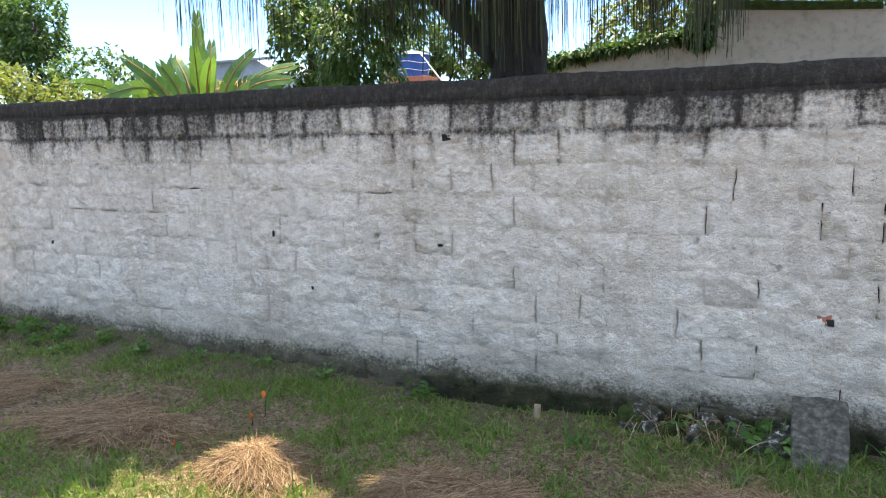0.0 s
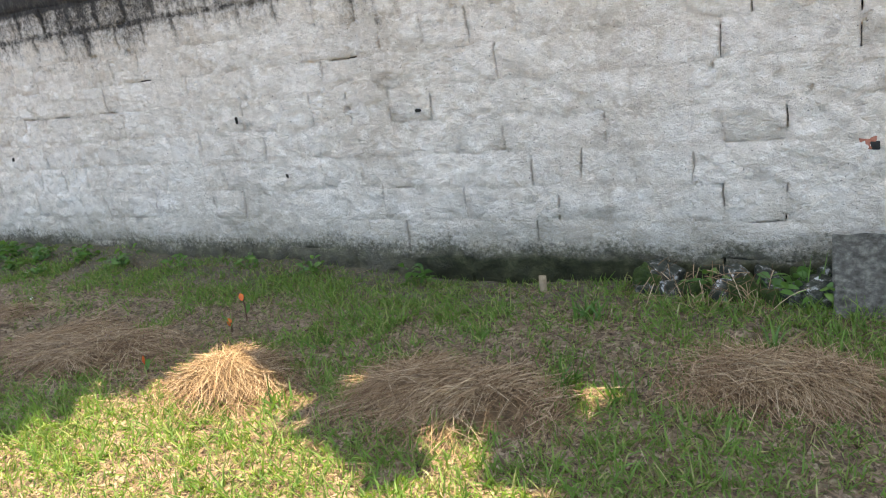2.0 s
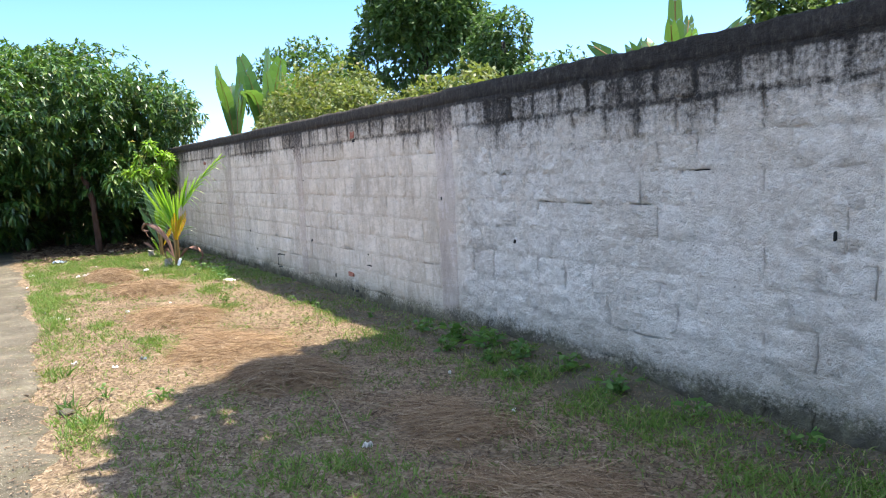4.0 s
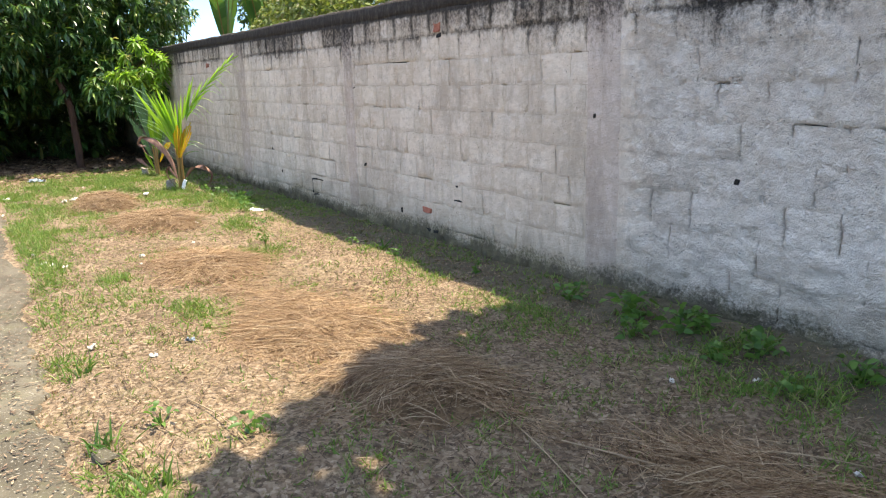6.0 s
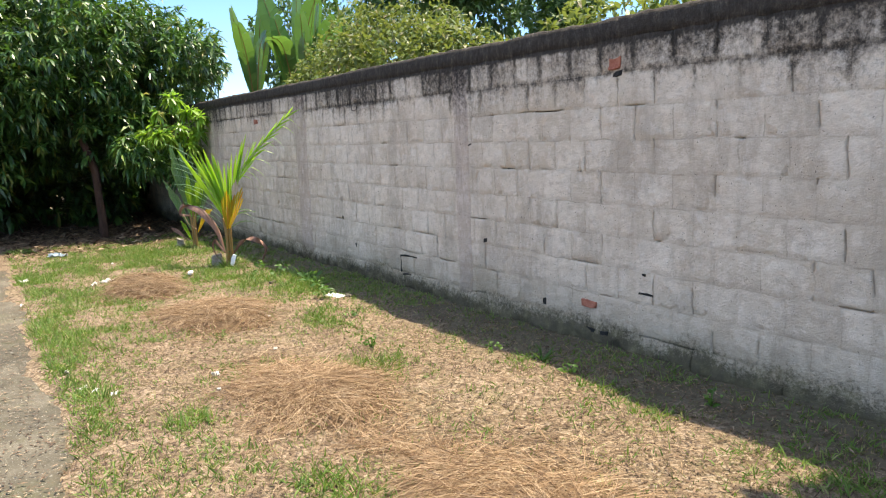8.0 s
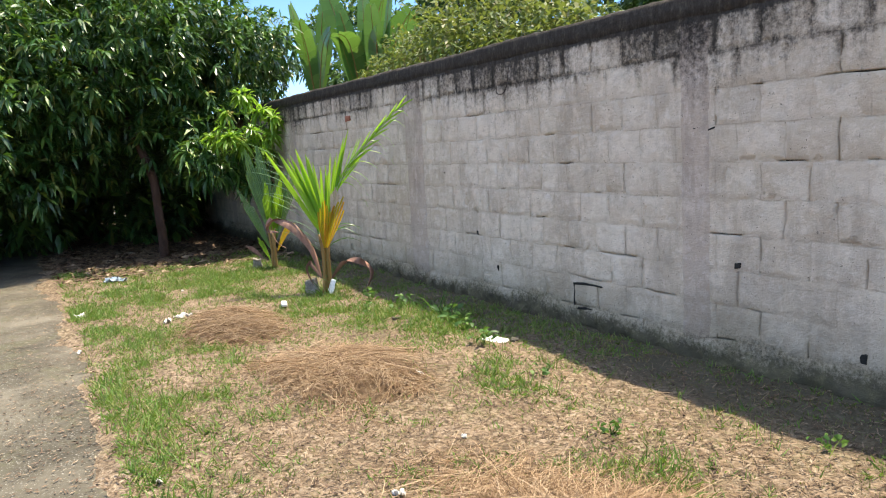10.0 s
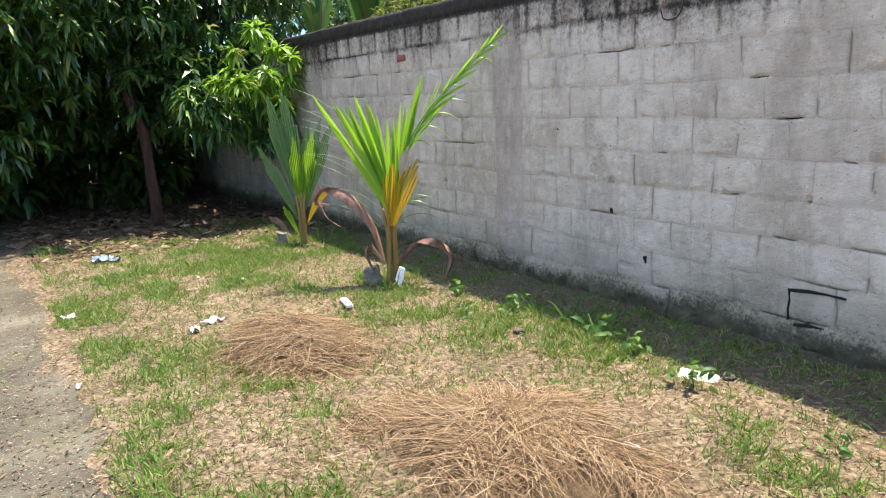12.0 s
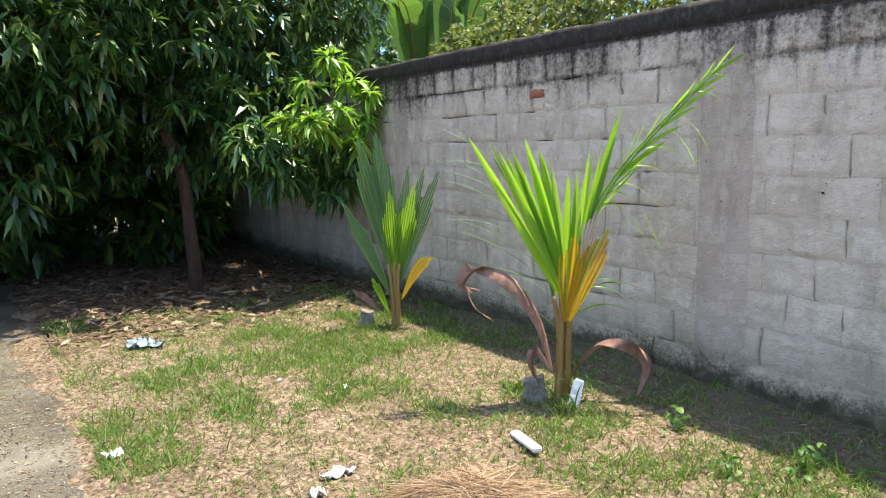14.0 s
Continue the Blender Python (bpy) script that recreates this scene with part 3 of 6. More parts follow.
def build_coat(x0, x1, dx, dz):
    """The patchy coat of wash and mortar over the blocks, cracked open along some of the joints."""
    xs = with_joints(x0, x1, dx, JOINT_X0, MODULE / 2)
    zs = with_joints(-0.28, LINE0 + 0.004, dz, LINE0, PITCH)
    X, Z = np.meshgrid(xs, zs, indexing="ij")
    R = step(X, -7.38, -7.22)
    d = R * (0.008 + 0.010 * fbm(X, Z, 0.17, 71, 2) + 0.011 * fbm(X * 0.8, Z, 0.07, 75, 3) + 0.012 * np.maximum(0, fbm(X, Z, 0.4, 79, 2)))
    d = d + (1 - R) * (0.004 + 0.005 * fbm(X, Z, 0.13, 81, 3) + 0.0025 * value_noise(X, Z, 0.03, 85))
    row = np.clip(np.floor((LINE0 - Z) / PITCH).astype(int), 0, 10)
    open_h = 0.5 * value_noise(X, np.round((LINE0 - Z) / PITCH) * 5.3, 0.45, 91) + 0.5 * value_noise(X, np.round((LINE0 - Z) / PITCH) * 3.7, 0.16, 92)
    dist_h = np.abs((LINE0 - Z) / PITCH - np.round((LINE0 - Z) / PITCH)) * PITCH
    P = in_pilaster(X)
    quiet = (1 - P) * (1 - 0.3 * R)
    d -= quiet * np.exp(-(dist_h / 0.016)**2) * (0.0022 + 0.0018 * R) * (0.6 + np.clip(open_h + 0.3, 0, 1))
    d -= (1 - P) * (dist_h < 0.003) * step(open_h, 0.42 + 0.14 * R, 0.5 + 0.14 * R) * 0.05
    shift = np.array(ROW_SHIFT)[row] + panel_shift(X)
    k = np.round((X - JOINT_X0 - shift) / MODULE)
    jx = JOINT_X0 + shift + k * MODULE
    rnd = value_noise(k * 5.1, row * 9.3, 0.91, 97)
    dist_v = np.abs(X - jx)
    d -= quiet * np.exp(-(dist_v / 0.014)**2) * (0.0015 + 0.0012 * R)
    part_open = step(value_noise(Z, k * 3.3 + row, 0.07, 103), -0.12, 0.05)
    d -= (1 - P) * (dist_v < 0.003) * step(rnd, 0.05 + 0.02 * R, 0.12 + 0.02 * R) * part_open * 0.06
    # pock marks
    hole = value_noise(X, Z, 0.075, 107) * value_noise(X, Z, 0.31, 108)
    d -= (1 - P * 0.7) * step(hole, 0.64, 0.70) * 0.04
    d = d * (1 - 0.5 * P)
    # foot swells out into the rough footing
    d += 0.02 * (1 - step(Z, -0.06, 0.10)) * (0.7 + fbm(X, Z, 0.12, 111))
    X = X + 0.009 * value_noise(X, Z, 0.11, 113) + 0.0025 * value_noise(X, Z, 0.035, 114)
    Z = Z + (0.006 * value_noise(X, Z, 0.13, 115) + 0.0025 * value_noise(X, Z, 0.035, 116)) * step(LINE0 - Z, 0.0, 0.08)
    V = np.stack([X, WALL_Y - d, Z], -1)
    return quads("wash_coat", V, grid_faces(len(xs), len(zs)), M_WALL)


def block_mesh(seed):
    """One hollow block's outer shell: front with eased, uneven edges."""
    r = np.random.default_rng(seed)
    a, h, dpt, b = MODULE / 2 - 0.006, PITCH / 2 - 0.006, 0.05, 0.007
    V = []
    for y, s in ((dpt, 0.0), (b, 0.0), (0.0, b)):
        for sx, sz in ((-1, -1), (1, -1), (1, 1), (-1, 1)):
            V.append((sx * (a - s), y, sz * (h - s)))
    V = np.array(V) + r.uniform(-0.0025, 0.0025, (12, 3))
    F = [[8, 9, 10, 11]]
    for lo in (0, 4):
        for j in range(4):
            k = (j + 1) % 4
            F.append([lo + j, lo + k, lo + 4 + k, lo + 4 + j])
    return quads("block", V, np.array(F), M_WALL)


def build_wall():
    bm = bmesh.new()
    bmesh.ops.create_cube(bm, size=1.0)
    bmesh.ops.scale(bm, vec=(WALL_X1 - WALL_X0, 0.10, LINE0 + 0.4), verts=bm.verts)
    bmesh.ops.translate(bm, vec=((WALL_X0 + WALL_X1) / 2, WALL_Y + 0.09, (LINE0 - 0.4) / 2), verts=bm.verts)
    wall = part("wall_north", bm, None, "", M_HOLLOWSHADE)
    tagged(wall, "tall garden wall of whitewashed blocks, stained and cracked", "wall", kind="structure")
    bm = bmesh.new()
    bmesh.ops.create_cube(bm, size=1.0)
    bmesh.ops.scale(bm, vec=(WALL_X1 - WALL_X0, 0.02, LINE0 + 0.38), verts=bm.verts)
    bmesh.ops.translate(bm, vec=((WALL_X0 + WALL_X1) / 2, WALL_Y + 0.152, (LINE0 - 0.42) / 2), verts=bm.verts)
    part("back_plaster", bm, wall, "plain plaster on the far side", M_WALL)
    part("wash_coat", build_coat(-15.6, 1.2, 0.014, 0.014), wall, "patchy whitewash with cracked joints")
    part("wash_coat", build_coat(-19.3, -15.595, 0.016, 0.016), wall)
    part("wash_coat", build_coat(-25.9, -19.2, 0.04, 0.02), wall)
    part("wash_coat", build_coat(1.15, 4.9, 0.04, 0.02), wall)
    for c, wd in PILASTERS:
        xs, zs = np.linspace(c - wd / 2, c + wd / 2, 10), np.arange(-0.2, LINE0, 0.03)
        X, Z = np.meshgrid(xs, zs, indexing="ij")
        edge = step(np.abs(X - c), wd / 2 - 0.03, wd / 2)
        V = np.stack([X + 0.008 * value_noise(Z, X * 0, 0.1, 117), WALL_Y - 0.009 - 0.003 * fbm(X, Z, 0.12, 119) + 0.02 * edge - 0.004 * (c > -7), Z], -1)
        part("pilaster", quads("pilaster", V, grid_faces(10, len(zs)), M_PILASTER if c < -7 else M_WALL, True), wall, "smooth cement pilaster between block panels")
    return wall


def build_cap(wall):
    xs = np.arange(WALL_X0, WALL_X1, 0.03)
    prof = np.array([(0.03, LINE0 - 0.02), (-0.0035, LINE0 + 0.001), (-0.005, 1.98), (-0.003, 2.03), (0.006, TOP - 0.008), (0.03, TOP + 0.002), (0.08, TOP + 0.004), (0.14, TOP - 0.002), (0.165, TOP - 0.02), (0.165, 1.95), (0.15, LINE0 - 0.01)])
    X = np.repeat(xs[:, None], len(prof), 1)
    u = np.arange(len(prof))[None] * 0.05
    Y = WALL_Y + prof[None, :, 0] + 0.004 * fbm(X, X * 0 + u, 0.12, 131)
    Z = prof[None, :, 1] + 0.008 * fbm(X, X * 0 + u * 0.3, 0.5, 135) + 0.006 * value_noise(X, X * 0 + u, 0.06, 139)
    V = np.stack([X, Y, Z], -1)
    part("coping", quads("coping", V, grid_faces(len(xs), len(prof)), M_WALL, True), wall, "black mouldy concrete coping")


wall = build_wall()
build_cap(wall)
# broken spots with bare clay, and black pieces for the shade in holes beside them
for x, z, sx, sz, clay in ((-2.46, 1.70, 0.15, 0.045, 1), (-0.09, 0.67, 0.07, 0.055, 1), (-9.45, 1.78, 0.10, 0.07, 1), (-9.7, 0.2, 0.13, 0.045, 1), (-16.3, 1.64, 0.16, 0.06, 1),
                           (-10.18, 0.14, 0.05, 0.05, 0), (-9.43, 1.72, 0.08, 0.04, 0), (-2.38, 1.69, 0.06, 0.045, 0), (-9.62, 0.02, 0.2, 0.03, 0), (-0.06, 0.66, 0.035, 0.04, 0), (-10.9, 0.52, 0.04, 0.03, 0), (-12.18, 0.236, 0.29, 0.016, 0), (-12.33, 0.15, 0.012, 0.17, 0), (-12.17, 0.055, 0.26, 0.014, 0), (-11.13, 1.29, 0.16, 0.012, 0), (-9.24, 0.47, 0.09, 0.02, 0),
                           (-3.53, 0.585, 0.03, 0.024, 0), (-3.88, 0.985, 0.014, 0.04, 0), (-2.445, 0.965, 0.032, 0.02, 0), (-13.32, 0.225, 0.03, 0.05, 0), (-13.6, 0.5, 0.022, 0.035, 0), (-14.13, 1.03, 0.026, 0.018, 0), (-7.567, 1.105, 0.025, 0.028, 0), (-6.48, 0.79, 0.035, 0.035, 0), (-9.2, 0.35, 0.12, 0.02, 0)):
    bm = rough_box(sx, 0.02, sz, 0.016, x, 2, 0.004)
    ob = part("brick_fragment" if clay else "hole", bm, wall, "bare red clay" if clay else "thin black piece standing for the shade in a hole", M_CLAY if clay else M_HOLLOWSHADE)
    ob.matrix_basis = Matrix.Translation((x, WALL_Y - (0.004 if clay else 0.009 if x > -7.3 else -0.003), z - sz / 2))
# loop of wire on the wall
P = curve([(-13.02, 4.67, 1.86), (-13.03, 4.66, 1.74), (-13.07, 4.65, 1.66), (-13.16, 4.65, 1.66), (-13.2, 4.67, 1.71)], 16)
part("wire_loop", quads("wire_loop", *tube(P, 0.004, 6), M_WIRE), wall, "rusty wire hook")

# ---- trees, palms and plants ----
def ellipsoid(n, c, r, shell=0.55):
    """Points in the outer part of an ellipsoid, and the outward directions there."""
    d = unit(rng.normal(size=(n, 3)))
    q = rng.uniform(shell**3, 1, n)**(1 / 3)
    return np.asarray(c) + d * q[:, None] * np.asarray(r), d


def crown_leaves(lobes, density, leaf, width, droop, spread=0.9, rosette=1, profile="leaf", nseg=2, fold=0.0, shell=0.55):
    """A crown out of lobes (x, y, z, rx, ry, rz), each filled with leaves set singly or in rosettes, thinned into clumps."""
    chunks = []
    for x, y, z, rx, ry, rz in lobes:
        n = int(density * (rx * ry + ry * rz + rx * rz))
        P, d = ellipsoid(n, (x, y, z), (rx, ry, rz), shell)
        lump = value_noise(P[:, 0] + 0.7 * P[:, 2], P[:, 1] - 0.6 * P[:, 2], 0.22 * (rx + ry), 211) + 0.6 * value_noise(P[:, 0], P[:, 2] + P[:, 1], 0.33, 212)
        P = P + d * (0.16 * lump * (rx + ry) * 0.5)[:, None]
        keep = lump > -0.55
        P, d = P[keep], d[keep]
        P, d = np.repeat(P, rosette, 0), np.repeat(d, rosette, 0)
        D = unit(d * 0.7 + spread * unit(rng.normal(size=d.shape)) + np.array([0, 0, -0.1]))
        L = leaf * rng.uniform(0.65, 1.2, len(P))
        side = np.cross(D, [0, 0, 1]) + 0.35 * rng.normal(size=D.shape)
        chunks.append(blades(P, D, L, width * rng.uniform(0.8, 1.2, len(P)), droop * rng.uniform(0.5, 1.3, len(P)), profile, nseg, side, fold))
    return merged(chunks)


def tree(name, base, trunk, limbs, crowns, label, bark, group=""):
    """A tree: a tapered trunk with limbs, and crowns of leaves, each a part."""
    t = thing(name, base, label, "tree", group)
    for pts, r0, r1 in [trunk]:
        P = curve(pts, 14)
        part("trunk", quads("trunk", *tube(P, np.linspace(r0, r1, 14), 10, 0.1, 5), bark, True), t)
    for pts, r0, r1 in limbs:
        P = curve(pts, 9)
        part("limb", quads("limb", *tube(P, np.linspace(r0, r1, 9), 7, 0.1, 6), bark, True), t)
    for part_name, VF, mat in crowns:
        part(part_name, quads(part_name, *VF, mat), t)
    return t


def limbs_to(start, lobes, r0=0.07):
    out = []
    for x, y, z, rx, ry, rz in lobes:
        s, e = np.array(start), np.array((x, y, z))
        m = (s + e) / 2 + np.array([0.1, -0.1, 0.25])
        out.append(([s, m, e], r0, 0.02))
    return out


# mango tree beside the path, its crown hanging over wall and ground
MANGO = [(-20.6, 2.3, 3.1, 1.9, 1.8, 1.35), (-20.25, 3.9, 2.85, 1.0, 1.35, 1.0), (-20.3, 0.9, 2.6, 1.6, 1.4, 1.3), (-21.3, 3.2, 3.45, 1.5, 1.5, 1.1), (-20.9, -0.8, 2.5, 1.7, 1.6, 1.5), (-21.5, 1.0, 3.0, 1.6, 1.6, 1.2),
         (-19.5, 4.15, 1.5, 0.5, 0.45, 0.6), (-20.2, 1.9, 2.2, 0.9, 0.9, 0.8), (-19.4, 0.4, 1.95, 1.0, 1.1, 1.0), (-20.1, 3.4, 1.6, 0.8, 0.7, 0.6), (-20.4, 1.4, 1.35, 0.9, 0.9, 0.8), (-20.1, 4.85, 3.0, 0.75, 0.6, 0.55), (-20.3, -0.6, 1.3, 1.0, 1.2, 0.9), (-21.4, 2.4, 1.5, 0.9, 1.0, 0.7), (-22.2, 0.5, 2.2, 1.4, 1.6, 1.4), (-22.0, 3.6, 2.4, 1.2, 1.1, 1.0), (-21.4, 4.6, 2.95, 1.0, 0.9, 0.8), (-22.8, 5.0, 3.1, 1.3, 1.2, 1.0), (-22.6, 2.0, 3.9, 1.6, 1.8, 0.9), (-23.4, 4.0, 1.6, 0.9, 0.6, 1.0)]
mango_leaves = crown_leaves(MANGO, 150, 0.175, 0.05, 0.45, 1.05, 9, shell=0.5)
TIPS = np.random.default_rng(77)
CLUSTER = [(-18.62 + TIPS.normal(0, 0.09), y + TIPS.normal(0, 0.05), z + TIPS.normal(0, 0.05), 0.07, 0.09, 0.05) for y, z in ((4.15, 1.98), (4.38, 1.9), (3.75, 1.72), (3.95, 1.82), (4.15, 1.7), (4.45, 1.58), (4.3, 1.42), (3.7, 1.6), (4.1, 1.5), (4.5, 1.72), (3.9, 1.55))]
UNDER = [(-18.95, 3.75, 1.1, 0.26, 0.34, 0.2), (-18.9, 4.3, 0.95, 0.24, 0.28, 0.2), (-19.0, 4.3, 1.3, 0.3, 0.3, 0.28), (-19.1, 3.5, 1.35, 0.25, 0.3, 0.2)]
cluster_leaves = crown_leaves(CLUSTER, 480, 0.175, 0.046, 0.45, 1.1, 14, fold=0.25, shell=0.1)
under_leaves = crown_leaves(UNDER, 150, 0.21, 0.05, 0.6, 1.0, 9, fold=0.25, shell=0.1)
tree("mango_tree", (-19.95, 3.1, -0.17), ([(-19.93, 3.1, -0.2), (-19.97, 3.08, 0.5), (-20.05, 3.05, 1.1), (-20.25, 2.8, 1.9), (-20.5, 2.5, 2.7)], 0.072, 0.05),
     limbs_to((-20.3, 2.75, 2.05), MANGO[:6], 0.05), [("crown", mango_leaves, M_MANGO), ("low_branch", cluster_leaves, M_MANGOLIT), ("low_branch", under_leaves, M_MANGO)],
     "mango tree with dark glossy drooping leaves over the path", M_BARK)

# undergrowth closing the far end
for k, (x, y, r, h) in enumerate([(-25.2, 4.0, 1.3, 3.4), (-22.9, -1.4, 1.2, 2.2), (-22.8, 0.9, 1.2, 2.3), (-23.0, 2.9, 1.1, 2.3), (-26.5, 1.6, 2.0, 3.0), (-26.5, -3.5, 2.2, 3.2), (-23.2, -4.6, 1.6, 2.3)]):
    z = -0.2
    lobes = [(x, y, z + 0.55 * h, r, r, 0.55 * h), (x + 0.5, y + 0.5, z + 0.3 * h, 0.7 * r, 0.7 * r, 0.3 * h), (x + 0.2, y - 0.6, z + 0.75 * h, 0.6 * r, 0.6 * r, 0.3 * h)]
    tree("shrub", (x, y, z), ([(x, y, z - 0.05), (x + 0.05, y, z + 0.3 * h), (x, y + 0.1, z + 0.7 * h)], 0.05, 0.02), [([(x, y, z), (x + 0.2, y + 0.3, z + 0.3 * h), (x + 0.3, y + 0.5, z + 0.6 * h)], 0.03, 0.01)],
         [("crown", crown_leaves(lobes, 135, 0.26, 0.09, 0.4, 1.0, 4, shell=0.25), M_TREELEAF if k == 6 else M_MANGO)], "dense green shrub in the shade at the end of the yard", M_DARKBARK, "shrubs at the end of the yard")

# canopy added over the far end to shade the undergrowth below
END = [(-24.6, -2.2, 3.7, 2.3, 2.3, 1.2), (-25.0, 1.8, 3.9, 2.3, 2.4, 1.2), (-23.6, -5.0, 3.6, 2.2, 2.0, 1.2)]
tree("broadleaf_tree", (-25.6, 0.2, -0.17), ([(-25.6, 0.2, -0.25), (-25.5, 0.3, 1.5), (-25.2, 0.2, 3.4)], 0.14, 0.08), limbs_to((-25.5, 0.2, 1.8), END, 0.07),
     [("crown", crown_leaves(END, 95, 0.36, 0.13, 0.4, 1.0, 5, shell=0.2), M_MANGO)], "dark leafy tree added to shade the end of the yard", M_DARKBARK)

# bushes behind the wall
for x, y, lobes in [(-18.5, 8.1, [(-18.0, 8.0, 2.55, 1.7, 1.2, 1.2), (-20.0, 8.2, 2.5, 1.6, 1.2, 1.1), (-16.1, 8.1, 2.1, 1.4, 1.1, 1.0), (-21.7, 8.3, 2.3, 1.0, 1.0, 1.0)]), (-11.65, 8.1, [(-11.4, 8.0, 2.1, 0.9, 0.9, 0.85), (-10.5, 8.2, 1.7, 0.8, 0.8, 0.85), (-13.0, 8.2, 2.0, 1.1, 0.9, 0.9)])]:
    tree("bush", (x, y, 0.0), ([(x, y, -0.1), (x + 0.05, y, 1.0), (x, y, 2.2)], 0.06, 0.02), limbs_to((x, y, 0.8), lobes, 0.04),
         [("crown", crown_leaves(lobes, 440, 0.125, 0.06, 0.25, 1.1, 3, shell=0.6), M_BUSH)], "yellow-green leafy bush growing behind the wall", M_BARK, "bushes behind the wall")

# round dark tree, and others standing farther off
FAR = [("broadleaf_tree", (-36.0, 20.8), [(-36.0, 20.8, 7.4, 3.9, 3.9, 3.2), (-34.4, 20.4, 9.2, 2.9, 2.9, 2.4), (-37.4, 21.2, 9.2, 2.9, 2.9, 2.4), (-36.0, 20.8, 11.0, 2.6, 2.6, 2.0)], M_DARKLEAF, 0.30, 110, "tall dark green tree rising beyond the wall"),
       ("broadleaf_tree", (-33.0, 13.5), [(-33.0, 13.5, 4.0, 2.6, 2.0, 1.7), (-30.5, 12.8, 3.2, 1.8, 1.5, 1.5)], M_DARKLEAF, 0.26, 120, "dark green tree behind the banana plants"),
       ("broadleaf_tree", (-41.0, 16.5), [(-41.0, 16.5, 5.6, 3.2, 3.2, 2.6)], M_DARKLEAF, 0.28, 110, "dark green tree far beyond the wall"),
       ("broadleaf_tree", (-10.52, 14.3), [(-10.52, 14.3, 3.53, 0.9, 1.0, 1.2), (-10.92, 14.6, 4.53, 0.8, 0.8, 0.8), (-10.12, 14.4, 2.43, 0.8, 0.8, 0.9)], M_TREELEAF, 0.14, 520, "fresh green tree behind the neighbouring house"),
       ("broadleaf_tree", (-22.3, 16.0), [(-22.3, 16.0, 5.3, 1.2, 1.0, 1.1), (-23.5, 16.2, 5.1, 1.0, 0.9, 0.9), (-22.5, 15.8, 4.0, 1.1, 1.0, 1.0)], M_DARKLEAF, 0.16, 420, "dark green tree above the bush beyond the wall"),
       ("broadleaf_tree", (-15.9, 31.0), [(-17.3, 31.0, 5.3, 2.0, 1.4, 1.5), (-14.5, 31.2, 5.7, 1.7, 1.4, 1.7), (-12.5, 31.4, 4.9, 1.5, 1.2, 1.2)], M_TREELEAF, 0.24, 200, "leafy green tree behind the water tank"),
       ("broadleaf_tree", (-4.23, 18.6), [(-4.03, 18.5, 3.87, 1.3, 1.2, 1.2), (-3.23, 18.2, 4.47, 1.0, 1.1, 1.0)], M_BUSH, 0.14, 420, "light green tree behind the neighbouring house"),
       ("broadleaf_tree", (-0.16, 20.8), [(-0.46, 20.5, 5.13, 2.2, 1.4, 0.9), (1.94, 21.0, 5.03, 2.0, 1.4, 0.8)], M_DARKLEAF, 0.16, 260, "leafy tree showing above the neighbouring roof"),
       ("broadleaf_tree", (-15.33, 12.4), [(-15.33, 12.4, 2.85, 1.0, 1.0, 1.0), (-14.43, 12.8, 2.35, 0.8, 0.8, 0.8)], M_DARKLEAF, 0.13, 420, "small dark tree beyond the wall")]
for name, (x, y), lobes, mat, leaf, dens, label in FAR:
    zt = lobes[0][2]
    tree(name, (x, y, 0.0), ([(x, y, -0.1), (x + 0.1, y, zt * 0.4), (x, y, zt)], 0.18, 0.07), limbs_to((x, y, zt * 0.5), lobes, 0.08),
         [("crown", crown_leaves(lobes, 0.75 * dens, 1.12 * leaf, leaf * 0.57, 0.3, 1.0, 3, shell=0.6), mat)], label, M_DARKBARK, "trees beyond the wall")

# shade tree behind the wall, hung with long strands
SHADE = [(-5.7, 4.45, 5.0, 1.2, 1.2, 0.5), (-6.55, 5.0, 5.0, 0.85, 0.95, 0.45), (-5.6, 5.5, 5.2, 1.5, 1.0, 0.5), (-4.4, 4.75, 5.0, 1.15, 1.1, 0.5), (-3.6, 5.45, 5.1, 0.75, 1.05, 0.5), (-2.85, 6.13, 5.4, 1.0, 1.15, 0.5), (-1.8, 5.58, 5.4, 0.72, 1.2, 0.45), (-0.8, 5.5, 5.4, 0.9, 1.2, 0.45), (0.3, 5.36, 5.4, 1.15, 1.25, 0.45), (1.9, 5.5, 5.4, 1.4, 1.2, 0.45), (3.4, 5.7, 5.4, 1.2, 1.2, 0.45),
         (-2.2, 7.2, 6.2, 2.3, 1.4, 0.8), (0.8, 7.2, 6.2, 2.4, 1.5, 0.8), (-4.8, 6.9, 5.9, 1.8, 1.2, 0.7)]
rng = np.random.default_rng(11)
shade_leaves = crown_leaves(SHADE, 110, 0.40, 0.18, 0.3, 1.0, 5, "oval", shell=0.05)
V, F = shade_leaves
mid = V[F.reshape(-1, 8)].mean(1)  # leaf by leaf
slant = 1 / math.tan(radians(SUN_EL))
closed = ((mid[:, 0] + 1.06) / 0.15)**2 + ((mid[:, 1] - slant * mid[:, 2] - 3.32) / 0.17)**2 > 1
shade_leaves = V, F.reshape(-1, 8)[closed].reshape(-1, 4)
DARKLOW = [(-5.42, 8.4, 2.8, 0.6, 0.6, 0.8), (-5.02, 8.5, 3.5, 0.75, 0.6, 0.6), (-4.22, 8.0, 3.8, 0.9, 0.6, 0.5), (-3.42, 7.6, 3.7, 0.7, 0.5, 0.45)]
dark_low = crown_leaves(DARKLOW, 900, 0.10, 0.03, 0.8, 1.0, 4, shell=0.3)


